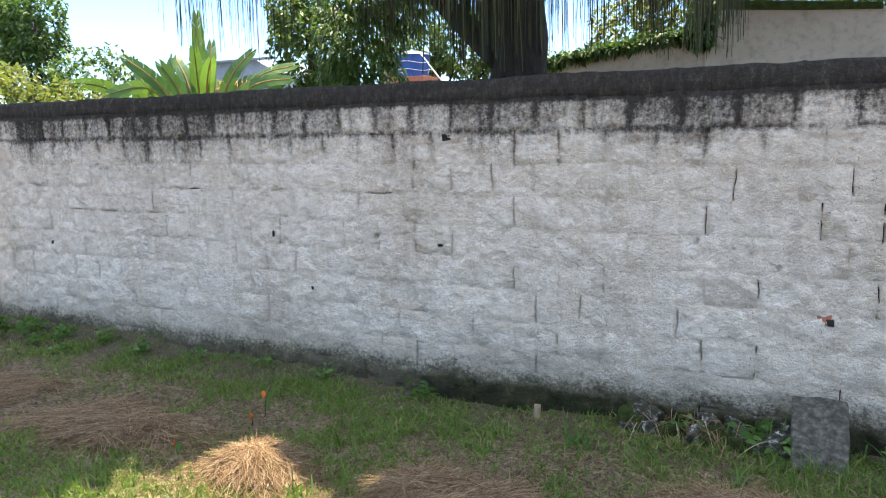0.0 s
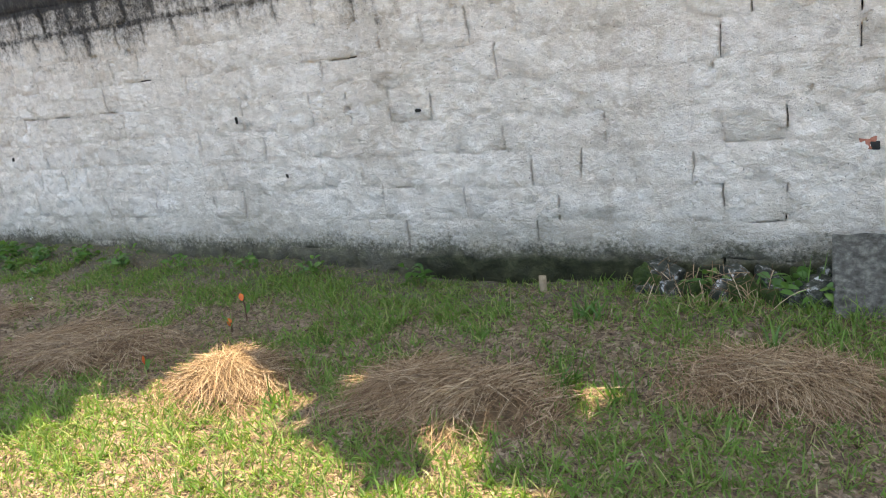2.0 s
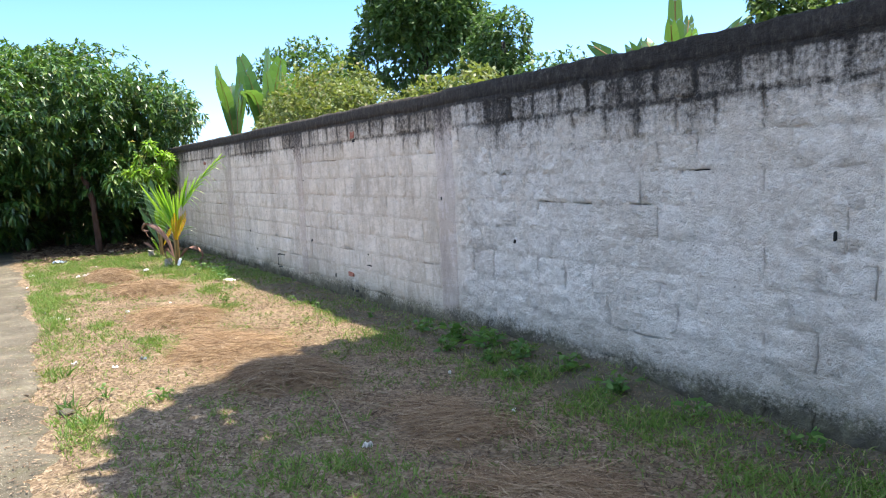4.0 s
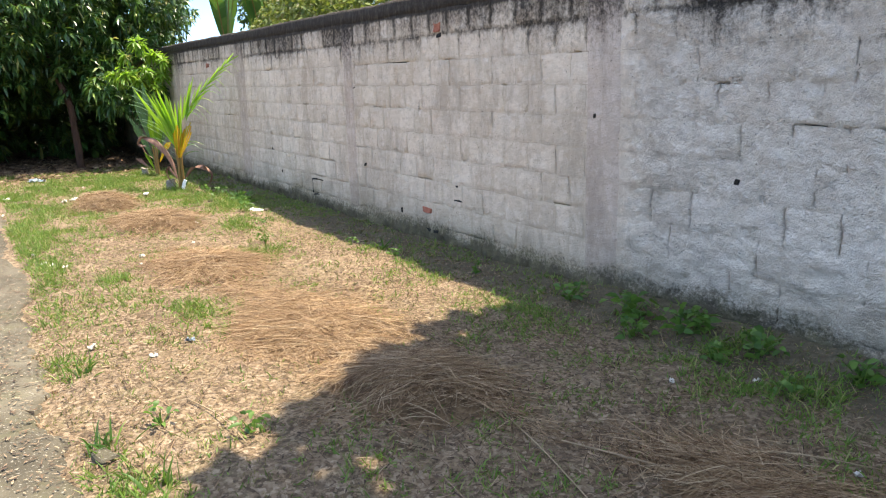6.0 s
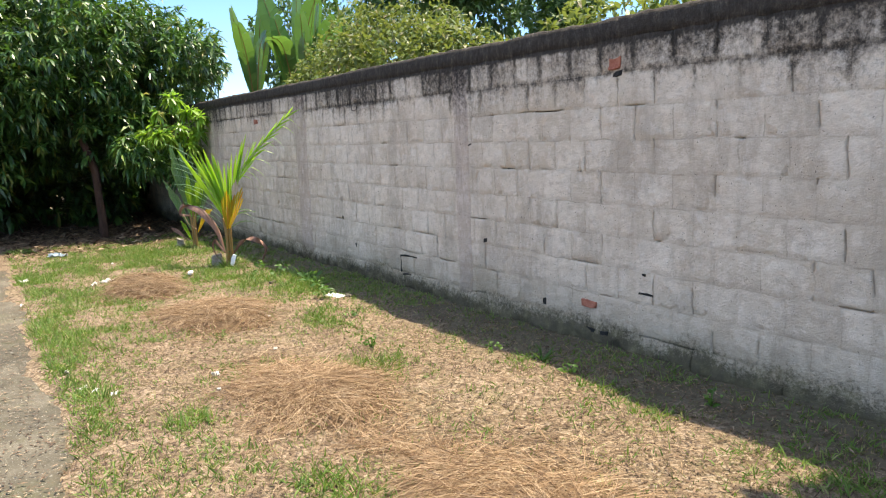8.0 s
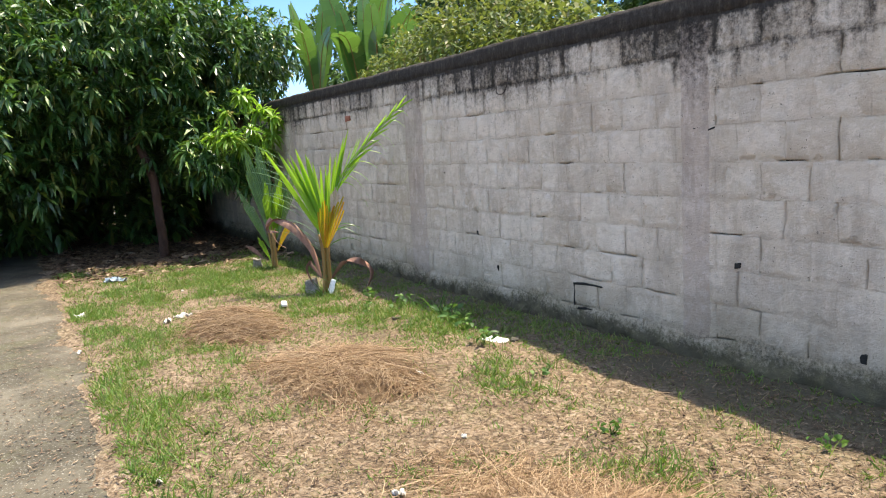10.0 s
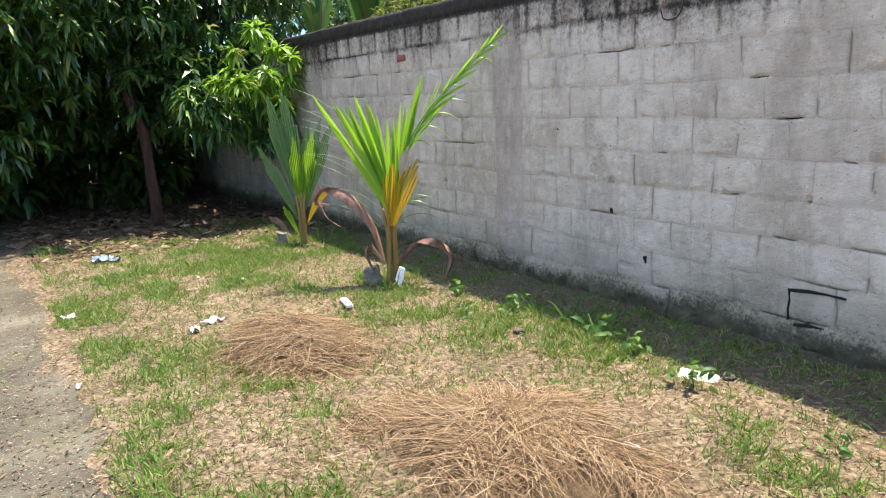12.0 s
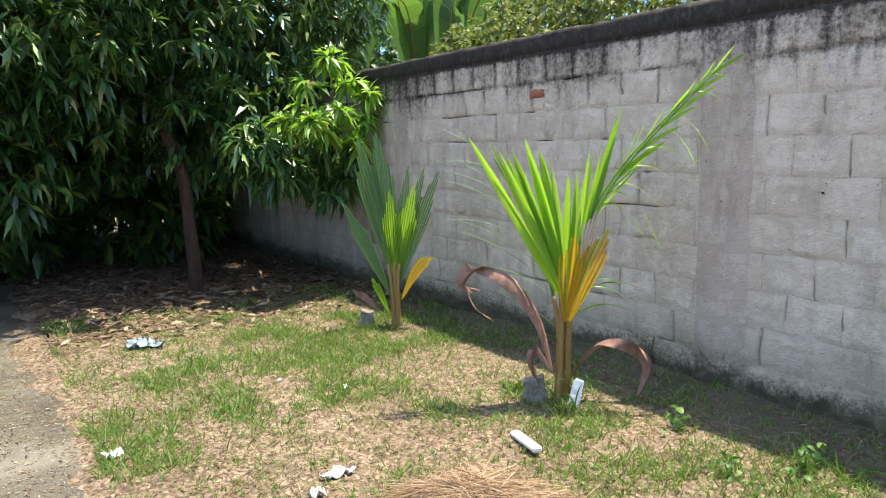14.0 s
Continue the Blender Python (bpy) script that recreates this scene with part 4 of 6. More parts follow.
def hang(n, x0, x1, y0, y1, z0, zl, zh, width):
    """Strands in loose bunches, from z0 down to between zl and zh."""
    c = rng.uniform(0, 1, max(3, n // 14))
    u = np.clip(rng.choice(c, n) + rng.normal(0, 0.025, n), 0, 1)
    P = np.stack([x0 + (x1 - x0) * u, y0 + (y1 - y0) * u + rng.normal(0, 0.18, n), np.full(n, z0) + rng.uniform(-0.3, 0.3, n)], 1)
    D = np.stack([rng.normal(0, 0.02, n), rng.normal(0, 0.02, n), -np.ones(n)], 1)
    L = P[:, 2] - rng.uniform(zl, zh, n)
    return blades(P, D, L, width * rng.uniform(0.6, 1.3, n), 0.0, "strand", 4, np.stack([rng.normal(1, 0.3, n), rng.normal(0.5, 0.5, n), np.zeros(n)], 1))


strands = merged([hang(70, -5.75, -5.15, 5.65, 5.7, 5.0, 2.5, 3.0, 0.009), hang(90, -4.95, -4.4, 5.6, 5.8, 5.0, 2.35, 2.95, 0.009), hang(420, -2.5, -1.2, 5.9, 6.1, 5.3, 2.25, 2.9, 0.009), hang(200, -1.5, -0.7, 5.9, 5.9, 5.3, 2.3, 2.8, 0.009),
                  hang(380, -4.2, -2.7, 6.4, 6.6, 5.3, 2.5, 3.0, 0.013), hang(140, -1.0, -0.75, 5.8, 5.8, 5.3, 2.2, 2.6, 0.011), hang(110, -3.2, -2.5, 6.2, 6.3, 5.3, 2.2, 2.7, 0.02)])
tree("weeping_tree", (-2.85, 6.75, 0.0), ([(-2.72, 6.8, -0.1), (-2.7, 6.75, 1.5), (-2.67, 6.75, 2.4), (-2.7, 6.75, 3.4), (-2.8, 6.8, 5.0)], 0.24, 0.26),
     [([(-2.8, 6.7, 2.35), (-3.15, 6.8, 2.65), (-3.65, 6.9, 3.1), (-4.7, 6.6, 4.4), (-5.2, 5.9, 5.2)], 0.13, 0.05), ([(-3.0, 6.75, 3.0), (-2.0, 6.6, 4.2), (-0.5, 6.2, 5.2)], 0.13, 0.05), ([(-3.0, 6.75, 3.2), (-3.5, 6.2, 4.3), (-4.2, 5.4, 5.0)], 0.1, 0.04), ([(-0.5, 6.2, 5.2), (1.0, 5.6, 5.4), (2.8, 5.2, 5.4)], 0.05, 0.03)],
     [("crown", shade_leaves, M_SHADELEAF), ("low_foliage", dark_low, M_DARKLEAF), ("hanging_strand_fringe", strands, M_STRAND)], "shady tree with long dark strands hanging over the wall", M_DARKBARK)


# ---- banana plants ----
def banana_leaf(base, tip, width, arch, seed):
    """A broad leaf torn across into strips along a thick midrib. Returns blade and rib."""
    r = np.random.default_rng(seed)
    b, t = np.asarray(base, float), np.asarray(tip, float)
    mid = (b + t) / 2 + np.array([0, 0, arch])
    S = curve([b, mid, t], 40)
    T = unit(np.gradient(S, axis=0))
    side = unit(np.cross(T, r.normal(size=3) * 0.35 + np.array([0.4, -0.8, 0.5])))
    chunks = []
    i = 6
    while i < 38:
        step_n = int(r.integers(2, 6))
        j = min(i + step_n, 39)
        for sg in (-1, 1):
            V = []
            for k in np.linspace(i, j - 0.12 * r.random(), 3):
                a = int(k)
                f = k - a
                p = S[a] * (1 - f) + S[min(a + 1, 39)] * f
                wd = width * 0.5 * np.sin(np.pi * np.clip((k - 5) / 35, 0.03, 0.985))**0.55
                hang_d = 0.18 * r.random() * wd
                V += [p, p + sg * side[a] * wd * 0.55 + T[a] * 0.05 + np.array([0, 0, 0.05 * wd]), p + sg * side[a] * wd + T[a] * 0.1 - np.array([0, 0, hang_d])]
            F = [[q * 3 + c, q * 3 + c + 1, q * 3 + c + 4, q * 3 + c + 3] for q in range(2) for c in range(2)]
            chunks.append((np.array(V), np.array(F)))
        i = j
    return merged(chunks), tube(S, np.linspace(0.022, 0.006, 40), 5)


def banana_plant(x, y, leaves, label, width=0.42, tall=1.6):
    p = thing("banana_plant", (x, y, 0.0), label, "banana plant", "banana plants behind the wall")
    part("stem", quads("stem", *tube(curve([(x, y, -0.1), (x + 0.04, y, tall / 2), (x, y, tall)], 8), np.linspace(0.13, 0.09, 8), 9), M_TREELEAF, True), p)
    for k, (dx, dy, z, arch) in enumerate(leaves):
        blade, rib = banana_leaf((x, y, tall - 0.15), (x + dx, y + dy, z), width, arch, int(abs(x) * 100) + k)
        b = part("leaf", quads("leaf", *blade, M_BANANA), p)
        part("midrib", quads("midrib", *rib, M_PETIOLE), b)


banana_plant(-24.4, 8.6, [(-0.7, -0.5, 5.0, 0.3), (0.1, 0.1, 5.15, 0.2), (1.0, 0.2, 4.7, 0.5), (0.6, -0.8, 3.8, 0.7), (-1.1, 0.3, 4.0, 0.7), (1.3, -0.2, 3.4, 0.8), (0.3, -0.6, 4.3, 0.3)], "banana plant with broad torn leaves behind the wall", 0.62, 2.0)
banana_plant(-25.9, 8.0, [(-0.6, -0.3, 4.9, 0.3), (0.2, 0.3, 5.1, 0.2), (0.8, 0.4, 4.6, 0.4), (-0.9, 0.2, 4.3, 0.5), (0.5, -0.5, 4.3, 0.4), (-0.2, -0.4, 4.7, 0.2), (1.1, 0.0, 4.0, 0.6)], "banana plant rising beside the mango crown", 0.5, 2.2)
banana_plant(-23.0, 8.3, [(0.3, -0.2, 4.2, 0.2), (0.9, 0.4, 4.0, 0.5), (0.7, -0.3, 3.6, 0.6), (-0.8, 0.2, 3.8, 0.5), (0.4, 0.2, 4.4, 0.2)], "banana plant with a wide bright leaf above the coping", 0.6, 1.8)
banana_plant(-8.82, 9.1, [(0.0, 0.0, 3.57, 0.1), (0.6, 0.5, 3.02, 0.4), (-0.7, 0.2, 2.97, 0.4), (0.9, 0.7, 2.52, 0.6), (-1.2, -0.7, 2.42, 0.6), (0.4, -0.2, 2.72, 0.3), (-0.4, -0.4, 2.82, 0.3), (1.1, 0.9, 2.82, 0.5), (0.2, -0.3, 3.02, 0.2), (-0.9, -0.6, 2.92, 0.35), (0.7, -0.5, 2.82, 0.4), (-0.3, 0.6, 3.22, 0.2), (1.4, 0.4, 2.57, 0.5), (-1.4, 0.1, 2.62, 0.5)], "banana plant with upright young leaf behind the wall", 0.22, 1.35)
banana_plant(-9.99, 9.3, [(-0.9, -0.8, 2.62, 0.5), (0.2, 0.2, 3.02, 0.3), (-0.5, 0.1, 2.82, 0.3), (0.8, 0.6, 2.62, 0.5), (-1.1, -0.3, 2.32, 0.6), (0.0, -0.4, 2.42, 0.3), (0.5, -0.5, 2.72, 0.4), (-0.8, 0.5, 2.92, 0.4), (1.0, -0.1, 2.52, 0.5)], "banana plant with drooping leaves behind the wall", 0.24, 1.35)


# ---- young coconut palms ----
def pleated(base, tip, width, arch, n=9, open_tip=0.0, fan=1.0):
    """A whole, pleated palm leaf: narrow ribs side by side that fan out and may part at the tip."""
    b, t = np.asarray(base, float), np.asarray(tip, float)
    ax = unit(t - b)
    side = unit(np.cross(ax, np.array([0.83, -0.55, 0.15])))
    out = unit(np.cross(side, ax))
    s = np.linspace(0, 1, 13)
    chunks = []
    for i in range(n):
        u0, u1 = 2 * i / n - 1, 2 * (i + 1) / n - 1
        um = (u0 + u1) / 2
        V = []
        end = (1.0 - 0.42 * abs(um)**1.3) * (1 - 0.10 * ((i * 7919) % 5) / 4)
        for q in s:
            qq = q * end
            wd = 0.5 * width * np.sin(np.pi * min(0.04 + 0.80 * qq, 1.0))**0.9 * (1 + fan * 0.25 * qq)
            c = b + (t - b) * qq + np.array([0, 0, arch]) * np.sin(np.pi * qq * 0.9) + out * (-0.25 * wd * (um * um))
            gap = 0.97 - open_tip * q**2
            mid = (u0 + u1) / 2
            a0, a1 = mid + (u0 - mid) * gap, mid + (u1 - mid) * gap
            V += [c + side * wd * a0, c + side * wd * mid + out * wd * 0.75 / n, c + side * wd * a1]
        F = [[k * 3 + c, k * 3 + c + 1, k * 3 + c + 4, k * 3 + c + 3] for k in range(12) for c in range(2)]
        chunks.append((np.array(V), np.array(F)))
    return merged(chunks)


def pinnate(line, n, s0, leaf, width, up, droop, sides=(1, -1), lean=0.6):
    """A frond's rib and its narrow leaflets from s0 on."""
    S = curve(line, 30)
    T = unit(np.gradient(S, axis=0))
    chunks = [tube(S, np.linspace(0.011, 0.003, 30), 6)]
    for sg in sides:
        q = np.linspace(s0, 0.97, n)
        i = (q * 29).astype(int)
        P, t = S[i], T[i]
        lateral = unit(np.cross(t, np.array([0.83, -0.55, 0.0])))
        D = unit(t * lean + sg * lateral * (1 - 0.55 * q[:, None]) + np.array([0, 0, up]) + 0.06 * rng.normal(size=t.shape))
        L = leaf * (0.75 + 0.5 * np.sin(np.pi * q)) * rng.uniform(0.85, 1.1, n)
        chunks.append(blades(P, D, L, width, droop * rng.uniform(0.4, 1.5, n), "leaf", 6, np.cross(D, [0.5, 0.5, 0.6]), 0.3))
    return merged(chunks)


R = np.array([0.56, 0.83, 0.0])  # across the view along the yard


def palm_one():
    b = np.array([-15.03, 3.80, -0.07])
    p = thing("coconut_palm", b, "young coconut palm with green, yellow and dry fronds", "palm", "young coconut palms")
    up = np.array([0, 0, 1.0])
    h = lambda r, z, f=0.0: b + R * r + up * z + np.array([0.83, -0.55, 0]) * f
    for k, (r0, r1, z1, rad) in enumerate([(-0.02, 0.0, 0.62, 0.028), (0.02, 0.05, 0.58, 0.024), (0.0, -0.05, 0.55, 0.02), (-0.03, 0.03, 0.66, 0.02)]):
        part("petiole", quads("petiole", *tube(curve([h(r0, -0.05, 0.02 * (k - 1.5)), h(r0 * 0.5 + r1 * 0.4, 0.35, 0.01), h(r1, z1)], 10), np.linspace(rad, rad * 0.5, 10), 8, 0.08, k), M_PETIOLE, True), p)
    part("frond", quads("frond", *pinnate([h(0.0, 0.4), h(0.10, 0.85), h(0.30, 1.22), h(0.78, 1.72, -0.05)], 9, 0.5, 0.32, 0.015, 0.25, 0.95, (1,), 1.0), M_PALM), p, "long bright green frond")
    part("frond", quads("frond", *pinnate([h(0.02, 0.45), h(0.12, 0.85), h(0.32, 1.22), h(0.8, 1.72, -0.05)], 10, 0.45, 0.30, 0.02, 0.1, 0.12, (1, -1), 2.8), M_PALM), p)

    def fan(base0, base1, tip0, tip1, n, wd, arch, uneven, seed):
        """Leaflets side by side, their feet and tips spread evenly between two ends, of uneven length."""
        r = np.random.default_rng(seed)
        q = np.linspace(0, 1, n)[:, None]
        P = np.asarray(base0) * (1 - q) + np.asarray(base1) * q
        E = np.asarray(tip0) * (1 - q) + np.asarray(tip1) * q + r.normal(0, 0.025, (n, 3))
        D = (E - P) * (1 - uneven * r.uniform(0, 1, (n, 1)))
        D[:, 2] += arch
        face = np.cross(D, np.array([0.83, -0.55, 0.2])) + 0.25 * r.normal(size=(n, 3)) * np.linalg.norm(D, axis=1, keepdims=True)
        return blades(P, D, np.linalg.norm(D, axis=1), wd * r.uniform(0.75, 1.3, n), arch, "leaf", 9, face, 0.35)

    for b0, b1, t0, t1, k, wd, uneven in ((h(-0.02, 0.55), h(0.0, 0.72), h(-0.46, 1.40, 0.05), h(-0.14, 1.34), 9, 0.044, 0.12), (h(-0.01, 0.62), h(0.03, 0.72), h(-0.2, 1.36, 0.04), h(0.06, 1.22), 5, 0.036, 0.2),
                                          (h(0.03, 0.6), h(0.12, 0.85), h(0.05, 1.22, 0.03), h(0.34, 1.6, 0.02), 8, 0.03, 0.18)):
        part("fused_leaf", quads("fused_leaf", *fan(b0, b1, t0, t1, k, wd, 0.05, uneven, k + int(100 * wd)), M_PALM), p, "bright green leaf split into narrow leaflets")
    part("frond", quads("frond", *pinnate([h(-0.01, 0.25), h(-0.06, 0.6), h(-0.18, 0.95), h(-0.36, 1.3)], 12, 0.15, 0.58, 0.014, 0.25, 0.35, (-1,), 0.85), M_PALMDARK), p, "older frond of thin arching leaflets")
    part("frond", quads("frond", *pinnate([h(0.01, 0.3), h(0.03, 0.5), h(0.08, 0.6)], 4, 0.3, 0.46, 0.012, 0.1, 0.6, (1,), 0.9), M_PALMDARK), p)
    part("yellow_leaf", quads("yellow_leaf", *pleated(h(0.01, 0.42, 0.05), h(0.05, 0.92, 0.1), 0.11, 0.02, 6, 0.25, 1.6), M_PALMYELLOW), p, "yellow and orange withering pleated leaf")
    part("yellow_leaf", quads("yellow_leaf", *pleated(h(0.03, 0.42, 0.04), h(0.25, 0.93, 0.05), 0.105, 0.04, 5, 0.25, 1.4), M_PALMYELLOW), p, "yellow withering pleated leaf")
    part("dry_leaf", quads("dry_leaf", *pleated(h(0.10, 0.7, 0.02), h(0.17, 1.02, 0.06), 0.07, 0.02, 5, 0.1, 1.2), M_PALMPALE), p, "pale dry curled leaf")
    # arched dry leaves
    for line, wd in (([h(-0.05, 0.12), h(-0.12, 0.42), h(-0.28, 0.66, 0.05), h(-0.45, 0.72, 0.06), h(-0.53, 0.63, 0.05), h(-0.44, 0.60, 0.03)], 0.12), ([h(-0.05, 0.12), h(-0.14, 0.27, 0.04), h(-0.17, 0.2, 0.06), h(-0.12, 0.05, 0.05)], 0.06),
                     ([h(0.05, 0.1), h(0.2, 0.26), h(0.38, 0.27, 0.02), h(0.47, 0.16, 0.03), h(0.40, 0.0, 0.04)], 0.11), ([h(-0.52, 0.62), h(-0.47, 0.5), h(-0.37, 0.42)], 0.02)):
        S = curve(line, 22)
        T = unit(np.gradient(S, axis=0))
        sd = unit(np.cross(T, R) + 0.35 * R)
        wv = wd * np.sin(np.pi * np.linspace(0.06, 0.96, 22))[:, None]
        nn = np.cross(T, sd)
        V = np.stack([S - sd * wv * 0.5 + nn * wv * 0.35, S - sd * wv * 0.2, S + sd * wv * 0.2, S + sd * wv * 0.5 + nn * wv * 0.35], 1)
        part("dry_leaf", quads("dry_leaf", V, grid_faces(22, 4), M_PALMDRY, True), p, "arched brown dry leaf")
    n = 9
    a = rng.uniform(-1, 1, n)
    V, F = blades(np.repeat(h(0.03, 0.02)[None], n, 0) + rng.normal(0, 0.03, (n, 3)) * [1, 1, 0.2], R * a[:, None] + np.array([0.3, -0.2, 1.2]), rng.uniform(0.3, 0.5, n), 0.012, 0.75, "grass", 8)
    part("basal_leaf", quads("basal_leaf", V, F, M_WEED), p)


def palm_two():
    b = np.array([-17.12, 3.92, -0.12])
    p = thing("coconut_palm", b, "small coconut seedling with whole pleated green leaves", "palm", "young coconut palms")
    up = np.array([0, 0, 1.0])
    h = lambda r, z, f=0.0: b + R * r + up * z + np.array([0.83, -0.55, 0]) * f
    for k, (r0, r1, z1) in enumerate([(0.0, 0.0, 0.6), (-0.02, -0.05, 0.5), (0.02, 0.04, 0.5)]):
        part("petiole", quads("petiole", *tube(curve([h(r0, -0.05), h(r0, 0.25, 0.01 * k), h(r1, z1)], 8), np.linspace(0.022, 0.012, 8), 8), M_PETIOLE, True), p)
    for (r0, z0, r1, z1, f, wd, arch, lab) in [(-0.03, 0.45, -0.27, 1.5, 0.0, 0.16, 0.06, "dark green pleated leaf"), (0.0, 0.5, -0.13, 1.55, 0.05, 0.16, 0.05, "dark green pleated leaf"), (0.0, 0.4, -0.02, 1.12, -0.06, 0.12, 0.0, "bright green pleated leaf"),
                                               (0.02, 0.4, 0.18, 1.16, -0.05, 0.13, 0.0, "bright green pleated leaf"), (0.03, 0.45, 0.13, 1.3, 0.03, 0.1, 0.0, ""), (0.03, 0.35, 0.38, 1.25, 0.02, 0.12, 0.03, "green pleated leaf"), (0.03, 0.35, 0.26, 1.28, 0.04, 0.1, 0.03, ""),
                                               (-0.04, 0.25, -0.42, 1.02, 0.0, 0.1, 0.05, "green pleated leaf")]:
        part("leaf", quads("leaf", *pleated(h(r0, z0), h(r1, z1, -f), wd, arch, 8, 0.3 if wd < 0.14 else 0.1), M_PALM if lab.startswith("bright") else M_PALMDARK), p, lab)
    part("leaf", quads("leaf", *pleated(h(0.05, 0.22), h(0.33, 0.53, 0.05), 0.075, 0.10, 5, 0.1), M_PALMYELLOW), p, "yellow-green drooping leaf")
    part("leaf", quads("leaf", *pleated(h(-0.05, 0.1), h(-0.2, 0.42, 0.03), 0.05, 0.03, 4, 0.1), M_PALM), p)
    part("dry_leaf", quads("dry_leaf", *pleated(h(-0.12, 0.12, 0.03), h(-0.36, 0.30, 0.06), 0.05, 0.04, 4, 0.1), M_PALMDRY), p, "small brown dry leaf")


palm_one()
palm_two()


# ---- neighbouring buildings ----
def solid(points, thick, mat, name, parent, label=""):
    """A wall in the plane of x and z, given by its outline, thick metres deep."""
    bm = bmesh.new()
    f = [bm.verts.new(q) for q in points]
    k = [bm.verts.new((x, y + thick, z)) for x, y, z in points]
    bm.faces.new(f)
    bm.faces.new(k[::-1])
    for i in range(len(f)):
        j = (i + 1) % len(f)
        bm.faces.new((f[j], f[i], k[i], k[j]))
    bmesh.ops.recalc_face_normals(bm, faces=bm.faces)
    return part(name, bm, parent, label, mat)


house = thing("house", (-0.77, 9.5, 0.0), "plastered neighbouring house with a sloping parapet grown with moss", "house")
solid([(-1.43, 9.5, 0), (6.23, 9.5, 0), (6.23, 9.5, 2.95), (0.83, 9.5, 2.89), (-0.37, 9.5, 3.01), (-1.43, 9.5, 3.11)], 4.0, M_PLASTER, "wall", house)
solid([(-3.97, 9.55, 0), (-1.44, 9.55, 0), (-1.44, 9.55, 2.81), (-2.07, 9.55, 2.75), (-2.87, 9.55, 2.65), (-3.57, 9.55, 2.51), (-3.97, 9.55, 2.25)], 0.2, M_PLASTER, "parapet", house)
solid([(-1.47, 9.44, 3.06), (-0.37, 9.44, 2.96), (0.33, 9.44, 2.91), (0.33, 9.44, 2.97), (-0.37, 9.44, 3.05), (-1.47, 9.44, 3.16)], 0.2, M_MOSS, "roof_edge", house, "dark mossy roof edge")
mx = np.linspace(-4.07, -1.37, 60)
mz = np.interp(mx, [-3.97, -3.57, -2.87, -2.07, -1.44], [2.25, 2.51, 2.65, 2.75, 2.83])
V, F = blades(np.stack([np.repeat(mx, 40) + rng.normal(0, 0.04, 2400), 9.5 + rng.normal(0, 0.05, 2400), np.repeat(mz, 40) + rng.normal(0, 0.035, 2400)], 1), rng.normal(size=(2400, 3)) + [0, -0.6, 0.2], 0.09, 0.04, 0.5, "leaf", 2)
part("creeper", quads("creeper", V, F, M_DARKLEAF), house, "dark green creeper along the parapet")
V, F = blades(np.stack([-1.45 + rng.normal(0, 0.07, 900), 9.45 + rng.normal(0, 0.06, 900), rng.uniform(2.65, 3.17, 900)], 1), rng.normal(size=(900, 3)) + [0, -0.6, -0.2], 0.09, 0.04, 0.5, "leaf", 2)
part("creeper", quads("creeper", V, F, M_DARKLEAF), house)

TX, TY = -15.23, 27.5
tank = thing("water_tank", (TX, TY, 0.0), "blue plastic water tank with pale lid on a brick stand", "water tank")
bm = bmesh.new()
bmesh.ops.create_cone(bm, cap_ends=True, segments=28, radius1=0.62, radius2=0.70, depth=0.85)
bmesh.ops.translate(bm, vec=(TX, TY, 4.4), verts=bm.verts)
part("body", bm, tank, "", M_BLUE)
bm = bmesh.new()
bmesh.ops.create_cone(bm, cap_ends=True, segments=28, radius1=0.77, radius2=0.3, depth=0.16)
bmesh.ops.translate(bm, vec=(TX, TY, 4.91), verts=bm.verts)
part("lid", bm, tank, "", M_GREYLID)
bm = rough_box(1.6, 1.3, 3.97, 0.01, 3, 2)
bmesh.ops.translate(bm, vec=(TX, TY, 0.0), verts=bm.verts)
part("stand", bm, tank, "rough brick stand", M_CLAY)
for x0, z0, x1, z1 in ((-1.0, 5.6, -0.6, 3.9), (0.8, 4.8, 1.7, 3.7)):
    part("pipe", quads("pipe", *tube(curve([(TX + x0, TY - 0.8, z0), (TX + (x0 + x1) / 2, TY - 0.8, (z0 + z1) / 2), (TX + x1, TY - 0.8, z1)], 6), 0.03, 6), M_WHITE), tank)
for zz in (4.23, 4.53):
    a = np.linspace(0, 2 * np.pi, 25)
    part("strap", quads("strap", *tube(np.stack([TX + 0.7 * np.cos(a), TY + 0.7 * np.sin(a), zz + 0.04 * np.sin(3 * a)], 1), 0.015, 5), M_WHITE), tank)
pole = part("pole", quads("pole", *tube(curve([(-11.58, 19.4, -0.1), (-11.6, 19.4, 3.0), (-11.56, 19.4, 5.9)], 8), 0.09, 8, 0.05), M_WOOD, True))
tagged(pole, "bare wooden pole beside the water tank", "pole")

roof = thing("outbuilding", (-13.44, 14.4, 0.0), "low outbuilding with a red clay tile roof", "building")
solid([(-14.64, 14.4, 0), (-12.54, 14.4, 0), (-12.54, 14.4, 2.73), (-14.64, 14.4, 2.73)], 2.4, M_PLASTER, "wall", roof)
for k in range(10):
    x = -14.64 + k * 0.215
    P = curve([(x, 14.2, 2.78), (x, 14.9, 2.93), (x, 15.6, 3.07)], 5)
    part("tile_row", quads("tile_row", *tube(P, 0.105, 8), M_ROOF, True), roof)
shed = thing("building", (-28.1, 31.5, 0.0), "distant grey-blue gabled shed", "building")
solid([(-31.1, 31.5, 0), (-25.4, 31.5, 0), (-25.4, 31.5, 4.95), (-26.7, 31.5, 5.6), (-31.1, 31.5, 5.6)], 6.0, M_TIN, "wall", shed)
bm = rough_box(6.0, 0.3, 0.12, 0.0, 2, 0, 0.01)
